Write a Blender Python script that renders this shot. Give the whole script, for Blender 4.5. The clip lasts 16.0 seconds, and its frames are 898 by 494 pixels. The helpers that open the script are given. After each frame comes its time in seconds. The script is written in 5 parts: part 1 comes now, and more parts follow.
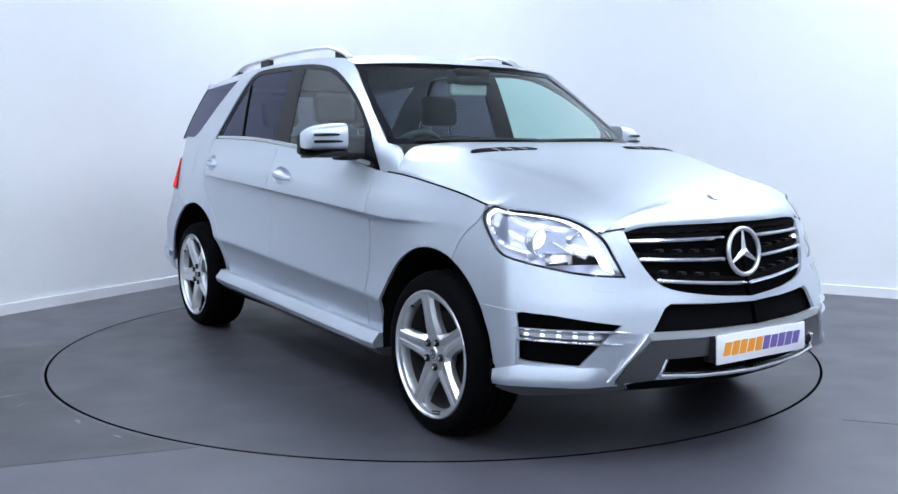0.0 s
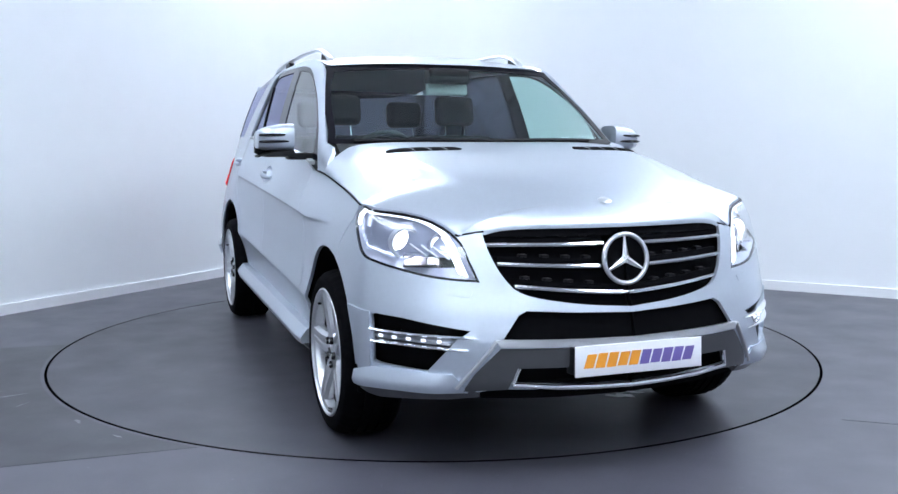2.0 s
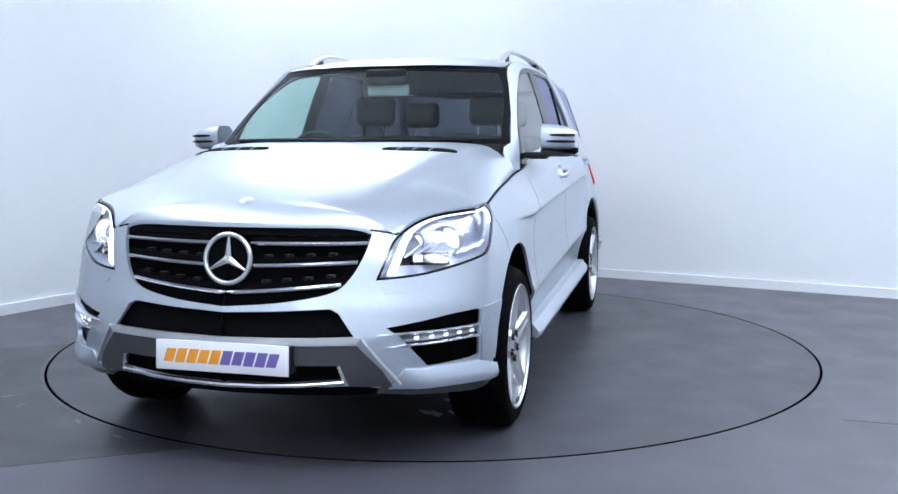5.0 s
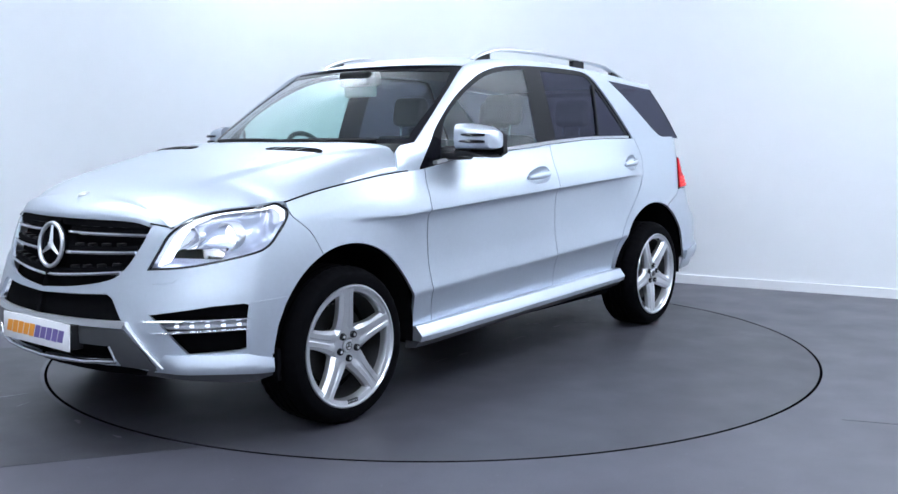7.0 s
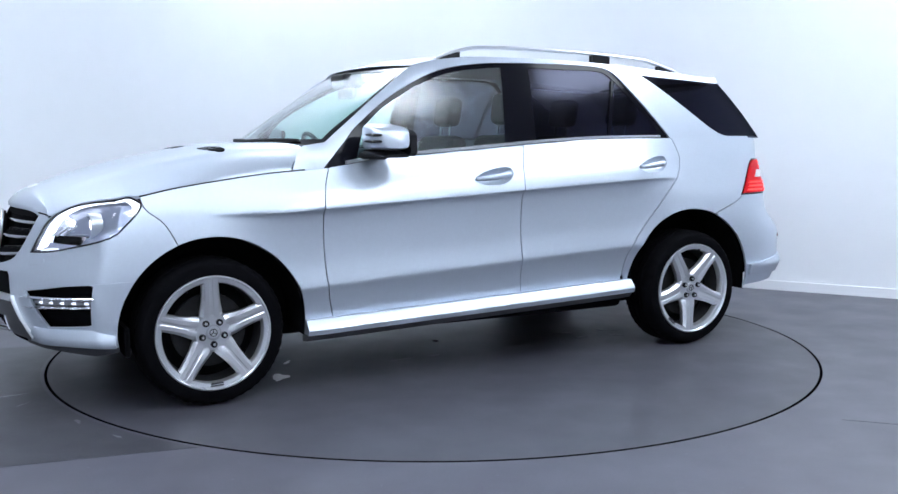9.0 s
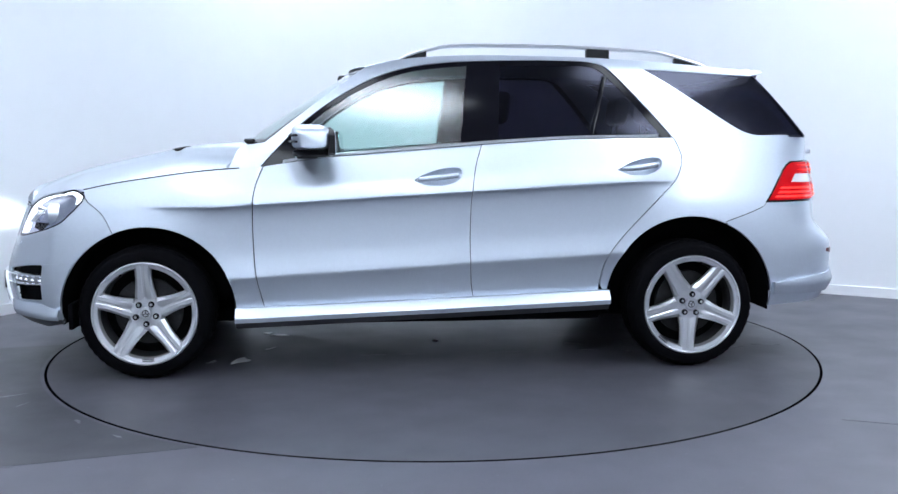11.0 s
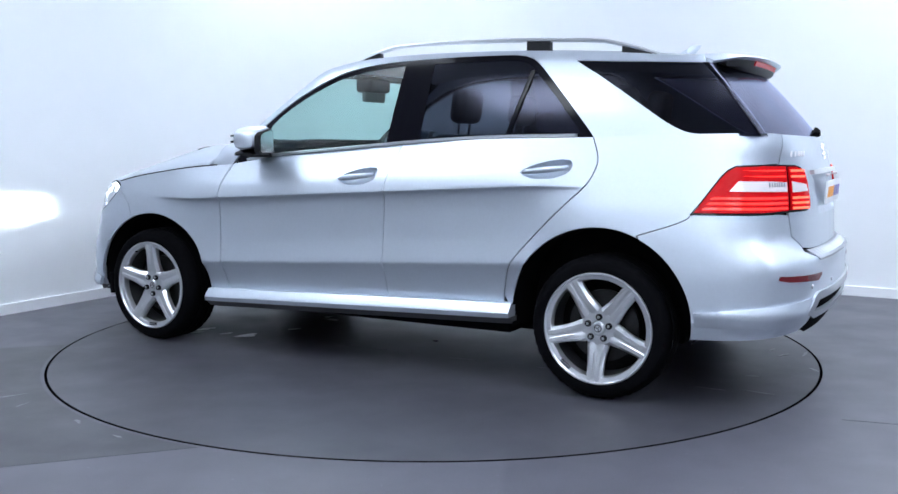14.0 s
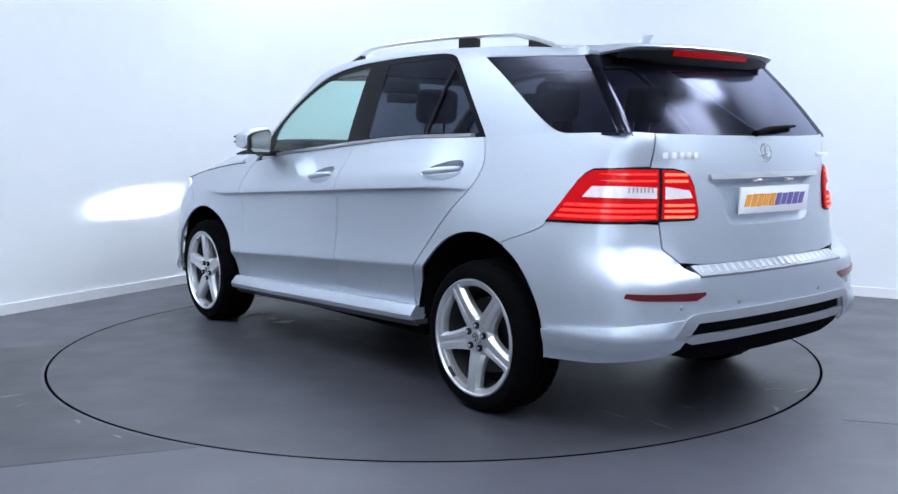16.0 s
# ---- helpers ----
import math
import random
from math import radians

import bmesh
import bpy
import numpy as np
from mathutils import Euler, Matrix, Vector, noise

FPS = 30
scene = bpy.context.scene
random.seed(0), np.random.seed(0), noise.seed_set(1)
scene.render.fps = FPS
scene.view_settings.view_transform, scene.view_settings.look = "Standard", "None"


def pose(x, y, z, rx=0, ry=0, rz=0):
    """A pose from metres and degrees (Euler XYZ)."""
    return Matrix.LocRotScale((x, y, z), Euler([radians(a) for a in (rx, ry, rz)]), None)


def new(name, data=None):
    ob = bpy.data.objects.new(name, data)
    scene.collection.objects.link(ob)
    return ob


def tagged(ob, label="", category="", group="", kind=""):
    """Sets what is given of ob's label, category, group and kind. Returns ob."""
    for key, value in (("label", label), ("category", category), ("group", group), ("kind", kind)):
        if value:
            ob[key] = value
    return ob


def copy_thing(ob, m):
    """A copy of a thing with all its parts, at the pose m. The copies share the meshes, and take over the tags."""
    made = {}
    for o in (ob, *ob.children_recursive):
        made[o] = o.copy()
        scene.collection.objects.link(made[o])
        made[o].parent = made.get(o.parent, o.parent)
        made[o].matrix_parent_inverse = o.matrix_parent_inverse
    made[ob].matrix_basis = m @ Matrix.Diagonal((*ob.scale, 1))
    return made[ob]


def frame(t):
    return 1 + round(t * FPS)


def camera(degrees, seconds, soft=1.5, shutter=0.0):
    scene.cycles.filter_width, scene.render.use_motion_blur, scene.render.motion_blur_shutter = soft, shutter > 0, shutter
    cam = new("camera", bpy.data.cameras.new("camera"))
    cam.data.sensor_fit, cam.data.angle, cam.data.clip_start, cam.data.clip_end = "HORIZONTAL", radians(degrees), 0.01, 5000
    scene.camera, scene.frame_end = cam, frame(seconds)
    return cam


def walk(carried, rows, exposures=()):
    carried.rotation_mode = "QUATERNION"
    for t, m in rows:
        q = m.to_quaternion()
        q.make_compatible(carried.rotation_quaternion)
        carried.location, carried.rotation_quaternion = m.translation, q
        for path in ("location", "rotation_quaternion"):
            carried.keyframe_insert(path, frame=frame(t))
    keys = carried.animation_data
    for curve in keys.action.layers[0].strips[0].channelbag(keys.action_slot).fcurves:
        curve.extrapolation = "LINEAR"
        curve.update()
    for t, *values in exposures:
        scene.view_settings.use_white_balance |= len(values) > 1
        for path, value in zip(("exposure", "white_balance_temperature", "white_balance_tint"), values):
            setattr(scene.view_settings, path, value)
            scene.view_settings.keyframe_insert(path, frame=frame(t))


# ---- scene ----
# ---------------------------------------------------------------- camera
cam = camera(50.82, 16.0)
CAM = pose(0.1173, -5.7851, 1.2329, 90 - 6.349, 0.024, 0.329)
walk(cam, [(0.0, CAM), (16.0, CAM)])

# ---------------------------------------------------------------- world and light
world = bpy.data.worlds.new("world")
world.use_nodes = True
scene.world = world
world.node_tree.nodes["Background"].inputs["Color"].default_value = (0.8, 0.88, 1.0, 1)
world.node_tree.nodes["Background"].inputs["Strength"].default_value = 0.0
scene.view_settings.exposure = 0.56
PANEL_LIGHT = 11.5


# ---------------------------------------------------------------- materials
def mat(name, color, rough=0.5, metal=0.0, coat=0.0, emit=0.0, grain=0.0, scale=40.0, bump=0.0, spec=0.5):
    """A principled material with colour variation at two scales and a fine relief."""
    m = bpy.data.materials.new(name)
    m.use_nodes = True
    nt = m.node_tree
    b = nt.nodes["Principled BSDF"]
    b.inputs["Base Color"].default_value = (*color, 1)
    b.inputs["Roughness"].default_value = rough
    b.inputs["Metallic"].default_value = metal
    b.inputs["Coat Weight"].default_value = coat
    b.inputs["Coat Roughness"].default_value = 0.04
    b.inputs["Specular IOR Level"].default_value = spec
    if emit:
        b.inputs["Emission Color"].default_value = (*color, 1)
        b.inputs["Emission Strength"].default_value = emit
    if grain or bump:
        co = nt.nodes.new("ShaderNodeTexCoord")
        n1 = nt.nodes.new("ShaderNodeTexNoise")
        n1.inputs["Scale"].default_value = scale
        n1.inputs["Detail"].default_value = 6
        n2 = nt.nodes.new("ShaderNodeTexNoise")
        n2.inputs["Scale"].default_value = scale / 14
        n2.inputs["Detail"].default_value = 4
        for n in (n1, n2):
            nt.links.new(co.outputs["Object"], n.inputs["Vector"])
        if grain:
            add = nt.nodes.new("ShaderNodeMath")
            add.operation = "ADD"
            nt.links.new(n1.outputs["Fac"], add.inputs[0])
            nt.links.new(n2.outputs["Fac"], add.inputs[1])
            ramp = nt.nodes.new("ShaderNodeMapRange")
            ramp.inputs["From Min"].default_value, ramp.inputs["From Max"].default_value = 0.6, 1.4
            ramp.inputs["To Min"].default_value, ramp.inputs["To Max"].default_value = 1 - grain, 1 + grain
            nt.links.new(add.outputs[0], ramp.inputs["Value"])
            mul = nt.nodes.new("ShaderNodeVectorMath")
            mul.operation = "SCALE"
            mul.inputs[0].default_value = color
            nt.links.new(ramp.outputs[0], mul.inputs["Scale"])
            nt.links.new(mul.outputs[0], b.inputs["Base Color"])
        if bump:
            bp = nt.nodes.new("ShaderNodeBump")
            bp.inputs["Strength"].default_value = bump
            bp.inputs["Distance"].default_value = 0.002
            nt.links.new(n1.outputs["Fac"], bp.inputs["Height"])
            nt.links.new(bp.outputs[0], b.inputs["Normal"])
    return m


def glass(name, tint, ior=1.5, rough=0.02, sheen=(1.0, 1.0, 1.0)):
    """Thin glass: clear or tinted to look through, and glossier towards grazing angles."""
    m = bpy.data.materials.new(name)
    m.use_nodes = True
    nt = m.node_tree
    nt.nodes.remove(nt.nodes["Principled BSDF"])
    out = nt.nodes["Material Output"]
    tr, gl = nt.nodes.new("ShaderNodeBsdfTransparent"), nt.nodes.new("ShaderNodeBsdfGlossy")
    tr.inputs["Color"].default_value = (*tint, 1)
    gl.inputs["Roughness"].default_value = rough
    gl.inputs["Color"].default_value = (*sheen, 1)
    lw, mx = nt.nodes.new("ShaderNodeLayerWeight"), nt.nodes.new("ShaderNodeMixShader")
    lw.inputs["Blend"].default_value = 0.5
    pw, sc = nt.nodes.new("ShaderNodeMath"), nt.nodes.new("ShaderNodeMath")
    pw.operation, sc.operation = "POWER", "MULTIPLY_ADD"
    pw.inputs[1].default_value = 5.0
    f0 = ((ior - 1) / (ior + 1)) ** 2
    sc.inputs[1].default_value, sc.inputs[2].default_value = 1 - f0, f0
    nt.links.new(lw.outputs["Facing"], pw.inputs[0])
    nt.links.new(pw.outputs[0], sc.inputs[0])
    nt.links.new(sc.outputs[0], mx.inputs[0])
    nt.links.new(tr.outputs[0], mx.inputs[1])
    nt.links.new(gl.outputs[0], mx.inputs[2])
    nt.links.new(mx.outputs[0], out.inputs["Surface"])
    return m


M_PAINT = mat("silver_paint", (0.55, 0.60, 0.675), 0.44, 0.77, 0.5, grain=0.03, scale=900)
M_PAINT_LOW = mat("silver_paint_lower", (0.40, 0.42, 0.46), 0.4, 0.6, 0.6, grain=0.03, scale=900)
M_SKID = mat("dark_grey_panel", (0.085, 0.087, 0.095), 0.3, 0.4, grain=0.05, scale=400)
M_BLACK = mat("black_plastic", (0.008, 0.008, 0.010), 0.5, grain=0.1, scale=200, bump=0.1, spec=0.25)
M_GLOSSBLACK = mat("gloss_black", (0.006, 0.006, 0.009), 0.1, spec=0.3)
M_UNDER = mat("underbody", (0.004, 0.004, 0.005), 0.9, grain=0.2, scale=30, spec=0.03)
M_RUBBER = mat("tyre_rubber", (0.003, 0.003, 0.004), 0.75, grain=0.15, scale=120, bump=0.15, spec=0.03)
M_RIM = mat("rim_silver", (0.66, 0.67, 0.70), 0.3, 0.8, 0.6, grain=0.03, scale=300)
M_CHROME = mat("chrome", (0.88, 0.89, 0.91), 0.14, 1.0)
M_SATIN = mat("satin_metal", (0.72, 0.73, 0.75), 0.3, 0.85)
# dark silver for the shade inside the rim, and for dark wheel marks
M_BARREL = mat("shaded_barrel_and_mark", (0.06, 0.06, 0.065), 0.5, 0.6, grain=0.15, scale=60)
M_STEEL = mat("brake_steel", (0.035, 0.035, 0.037), 0.5, 0.8, grain=0.2, scale=60)
M_GLASS_F = glass("clear_glass", (0.72, 0.90, 0.86), 1.78, 0.18)
M_GLASS_R = glass("privacy_glass", (0.09, 0.09, 0.125), 1.37, 0.13, (0.74, 0.76, 1.0))
M_GLASS_L = glass("lamp_glass", (0.93, 0.95, 0.97))
M_MIRROR = mat("mirror_glass", (0.55, 0.60, 0.62), 0.1, 1.0)
M_RED = mat("red_lamp", (0.46, 0.002, 0.005), 0.26, emit=0.14, spec=0.15)
M_RED_DARK = mat("red_reflector", (0.11, 0.004, 0.008), 0.25)
M_SURROUND = mat("surround_black", (0.005, 0.005, 0.008), 0.1, spec=0.12)
M_LED = mat("daylight_diode", (0.80, 0.86, 1.0), 0.2, emit=0.9)
M_RED_GLOW = mat("red_lamp_glow", (1.0, 0.025, 0.02), 0.2, emit=1.0)
M_CUP = mat("cup_silver", (0.26, 0.275, 0.31), 0.35, 0.75, 0.5, grain=0.03, scale=900)
M_AMBER_GLOW = mat("amber_lamp_glow", (1.0, 0.11, 0.06), 0.2, emit=1.3)
M_LAMP_CLEAR = mat("pale_lamp", (0.74, 0.66, 0.68), 0.25, 0.1, 0.5)
M_REFLECTOR = mat("lamp_reflector", (0.34, 0.36, 0.45), 0.28, 0.75, 0.5)
M_BEAM = mat("lamp_burner", (0.86, 0.92, 1.0), 0.3, emit=9000.0)
M_LENS = mat("lamp_lens_glow", (0.88, 0.93, 1.0), 0.1, emit=3.0)
M_DRL = mat("lamp_led", (0.86, 0.92, 1.0), 0.3, emit=1.8)
M_LEATHER = mat("dark_leather", (0.045, 0.046, 0.05), 0.5, grain=0.15, scale=90, bump=0.2)
M_TRIM = mat("cabin_trim", (0.09, 0.09, 0.095), 0.65, grain=0.15, scale=140, bump=0.1)
M_LINING = mat("grey_headlining", (0.5, 0.5, 0.5), 0.9, grain=0.05, scale=200)
M_PLATE = mat("plate_white", (0.82, 0.82, 0.85), 0.3, coat=0.4)
M_ORANGE = mat("plate_orange", (0.85, 0.33, 0.03), 0.4)
M_PURPLE = mat("plate_purple", (0.16, 0.12, 0.36), 0.4)
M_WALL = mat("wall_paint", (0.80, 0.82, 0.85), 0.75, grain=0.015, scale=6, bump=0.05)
M_WALL_UNSEEN = mat("unseen_wall_grey", (0.34, 0.35, 0.38), 0.8, grain=0.05, scale=6, bump=0.05)
M_SKIRTING = mat("skirting_paint", (0.80, 0.81, 0.84), 0.4)
M_CEIL = mat("ceiling_paint", (0.60, 0.605, 0.62), 0.9, grain=0.02, scale=8)
M_DIFFUSER = mat("light_diffuser", (0.785, 0.88, 1.0), 0.6, emit=PANEL_LIGHT)


def floor_mat(name, color, rough, spec, wear):
    """Painted concrete: broad stains, mottling, fine grain, pale flecks and uneven gloss."""
    m = mat(name, color, rough, spec=spec)
    nt = m.node_tree
    b = nt.nodes["Principled BSDF"]
    co = nt.nodes.new("ShaderNodeTexCoord")

    def noise(scale, detail, lo, hi, to0, to1):
        n = nt.nodes.new("ShaderNodeTexNoise")
        n.inputs["Scale"].default_value, n.inputs["Detail"].default_value = scale, detail
        nt.links.new(co.outputs["Object"], n.inputs["Vector"])
        r = nt.nodes.new("ShaderNodeMapRange")
        for k, v in (("From Min", lo), ("From Max", hi), ("To Min", to0), ("To Max", to1)):
            r.inputs[k].default_value = v
        nt.links.new(n.outputs["Fac"], r.inputs["Value"])
        return n, r.outputs[0]

    def math2(op, x, y):
        n = nt.nodes.new("ShaderNodeMath")
        n.operation = op
        for i, v in enumerate((x, y)):
            if isinstance(v, float):
                n.inputs[i].default_value = v
            else:
                nt.links.new(v, n.inputs[i])
        return n.outputs[0]

    _, broad = noise(0.9, 5, 0.3, 0.7, 1 - wear, 1 + wear)
    _, mid = noise(7, 6, 0.3, 0.7, 1 - 0.6 * wear, 1 + 0.6 * wear)
    fine_n, fine = noise(160, 3, 0.2, 0.8, 0.86, 1.14)
    _, fleck = noise(38, 8, 0.70, 0.76, 0.0, 1.1)
    tone = math2("ADD", math2("MULTIPLY", math2("MULTIPLY", broad, mid), fine), fleck)
    sc = nt.nodes.new("ShaderNodeVectorMath")
    sc.operation = "SCALE"
    sc.inputs[0].default_value = color
    nt.links.new(tone, sc.inputs["Scale"])
    nt.links.new(sc.outputs[0], b.inputs["Base Color"])
    _, gloss = noise(3.2, 7, 0.3, 0.7, rough - 0.04, rough + 0.06)
    nt.links.new(gloss, b.inputs["Roughness"])
    bp = nt.nodes.new("ShaderNodeBump")
    bp.inputs["Strength"].default_value, bp.inputs["Distance"].default_value = 0.12, 0.002
    nt.links.new(fine_n.outputs["Fac"], bp.inputs["Height"])
    nt.links.new(bp.outputs[0], b.inputs["Normal"])
    return m


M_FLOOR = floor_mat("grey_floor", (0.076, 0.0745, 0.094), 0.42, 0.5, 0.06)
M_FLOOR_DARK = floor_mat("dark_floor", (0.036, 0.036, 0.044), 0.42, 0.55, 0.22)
M_TABLE = floor_mat("turntable_grey", (0.055, 0.0545, 0.067), 0.40, 0.42, 0.05)
M_GAP = mat("gap_black", (0.004, 0.004, 0.005), 0.9, spec=0.0)
M_PALE_MARK = mat("pale_mark", (0.62, 0.62, 0.64), 0.4, grain=0.2, scale=60)
M_SCUFF_GLINT = mat("worn_scuff_and_glint", (0.17, 0.17, 0.18), 0.4, grain=0.3, scale=60)


# ---------------------------------------------------------------- mesh helpers
def part(name, bm, material, parent=None, label="", smooth=True, sharp=40):
    """Links a bmesh as one mesh object under a thing or part."""
    bmesh.ops.remove_doubles(bm, verts=bm.verts, dist=0.0002)
    me = bpy.data.meshes.new(name)
    if smooth:
        lim = radians(sharp)
        for f in bm.faces:
            f.smooth = True
        for e in bm.edges:
            if len(e.link_faces) == 2 and e.calc_face_angle(0) > lim:
                e.smooth = False
    bm.to_mesh(me)
    bm.free()
    me.materials.append(material)
    ob = new(name, me)
    if parent is not None:
        ob.parent = parent
    if label:
        ob["label"] = label
    return ob


def box(bm, x0, x1, y0, y1, z0, z1, bevel=0.0, m=None):
    got = bmesh.ops.create_cube(bm, size=1)["verts"]
    for v in got:
        v.co = Vector(((x0 + x1) / 2 + v.co.x * (x1 - x0), (y0 + y1) / 2 + v.co.y * (y1 - y0), (z0 + z1) / 2 + v.co.z * (z1 - z0)))
    if bevel:
        edges = list({e for v in got for e in v.link_edges})
        made = bmesh.ops.bevel(bm, geom=edges, offset=bevel, segments=2, affect="EDGES", profile=0.5)
        got = list({v for v in made["verts"]} | {v for v in got if v.is_valid})
    if m is not None:
        bmesh.ops.transform(bm, matrix=m, verts=[v for v in got if v.is_valid])
    return got


def loft(bm, rings, closed=True, caps=True):
    """Joins rings of points (equal counts) into a skin."""
    rows = [[bm.verts.new(p) for p in ring] for ring in rings]
    n = len(rows[0])
    for a, b in zip(rows, rows[1:]):
        for i in range(n if closed else n - 1):
            j = (i + 1) % n
            bm.faces.new((a[i], a[j], b[j], b[i]))
    if caps and closed:
        bm.faces.new(rows[0][::-1])
        bm.faces.new(rows[-1])
    bmesh.ops.recalc_face_normals(bm, faces=bm.faces)


def tube(bm, path, r, n=10, squash=1.0):
    """A round bar along a path of points."""
    path = [Vector(p) for p in path]
    rings = []
    for i, p in enumerate(path):
        d = (path[min(i + 1, len(path) - 1)] - path[max(i - 1, 0)]).normalized()
        side = d.cross(Vector((0, 0, 1)))
        side = side.normalized() if side.length > 1e-4 else Vector((0, 1, 0))
        up = side.cross(d)
        rr = r[i] if isinstance(r, (list, tuple)) else r
        rings.append([p + rr * (math.cos(k * math.tau / n) * side + squash * math.sin(k * math.tau / n) * up) for k in range(n)])
    loft(bm, rings)


def lathe(bm, profile, n=64, axis="y", m=None):
    """Turns (radius, along) pairs round an axis; the profile is closed."""
    rings = []
    for k in range(n):
        c, s = math.cos(k * math.tau / n), math.sin(k * math.tau / n)
        rings.append([Vector((r * c, a, r * s)) if axis == "y" else Vector((r * c, r * s, a)) for r, a in profile])
    rows = [[bm.verts.new(m @ p if m else p) for p in ring] for ring in rings]
    q = len(profile)
    for i in range(n):
        a, b = rows[i], rows[(i + 1) % n]
        for j in range(q):
            bm.faces.new((a[j], a[(j + 1) % q], b[(j + 1) % q], b[j]))
    bmesh.ops.recalc_face_normals(bm, faces=bm.faces)


def mirror(bm):
    """The same mesh on the car's other side."""
    for v in bm.verts:
        v.co.y = -v.co.y
    bmesh.ops.reverse_faces(bm, faces=bm.faces)
    return bm


def hermite(xs, ys):
    """A smooth function through points with rising xs, with no overshoot."""
    xs, ys = np.array(xs, float), np.array(ys, float)
    h, d = np.diff(xs), np.diff(ys) / np.diff(xs)
    m = np.r_[d[0], [0 if a * b <= 0 else 2 * a * b / (a + b) for a, b in zip(d, d[1:])], d[-1]]

    def f(x):
        x = np.clip(x, xs[0], xs[-1])
        i = np.clip(np.searchsorted(xs, x) - 1, 0, len(h) - 1)
        t = (x - xs[i]) / h[i]
        return (1 + 2 * t) * (1 - t) ** 2 * ys[i] + t * (1 - t) ** 2 * h[i] * m[i] + t * t * (3 - 2 * t) * ys[i + 1] + t * t * (t - 1) * h[i] * m[i + 1]

    return f


def arc(pts, per=6):
    """A smooth open line through points."""
    p = np.array(pts, float)
    q = np.vstack([2 * p[0] - p[1], p, 2 * p[-1] - p[-2]])
    out = []
    for i in range(1, len(q) - 2):
        for k in range(per):
            t = k / per
            out.append(0.5 * (2 * q[i] + (q[i + 1] - q[i - 1]) * t + (2 * q[i - 1] - 5 * q[i] + 4 * q[i + 1] - q[i + 2]) * t * t + (3 * q[i] - q[i - 1] - 3 * q[i + 1] + q[i + 2]) * t**3))
    out.append(p[-1])
    return [tuple(o) for o in out]


def inside(poly, pts):
    """Which points lie in a polygon."""
    x, y = pts[:, 0], pts[:, 1]
    hit = np.zeros(len(pts), bool)
    for (ax, ay), (bx, by) in zip(poly, np.roll(poly, -1, 0)):
        cross = (ay > y) != (by > y)
        with np.errstate(divide="ignore", invalid="ignore"):
            hit ^= cross & (x < (bx - ax) * (y - ay) / (by - ay) + ax)
    return hit


def densify(poly, step):
    out = []
    for a, b in zip(poly, np.roll(poly, -1, 0)):
        n = max(1, int(np.ceil(np.hypot(*(b - a)) / step)))
        out += [a + (b - a) * k / n for k in range(n)]
    return np.array(out)


def inset(poly, d):
    """The polygon moved inwards by d."""
    area = 0.5 * np.sum(poly[:, 0] * np.roll(poly[:, 1], -1) - np.roll(poly[:, 0], -1) * poly[:, 1])
    e = np.roll(poly, -1, 0) - poly
    n = np.c_[-e[:, 1], e[:, 0]] / np.maximum(np.hypot(e[:, 0], e[:, 1])[:, None], 1e-9) * np.sign(area)
    v = n + np.roll(n, 1, 0)
    v = v / np.maximum((v * v).sum(1, keepdims=True), 0.5) * 2
    return poly + v * d


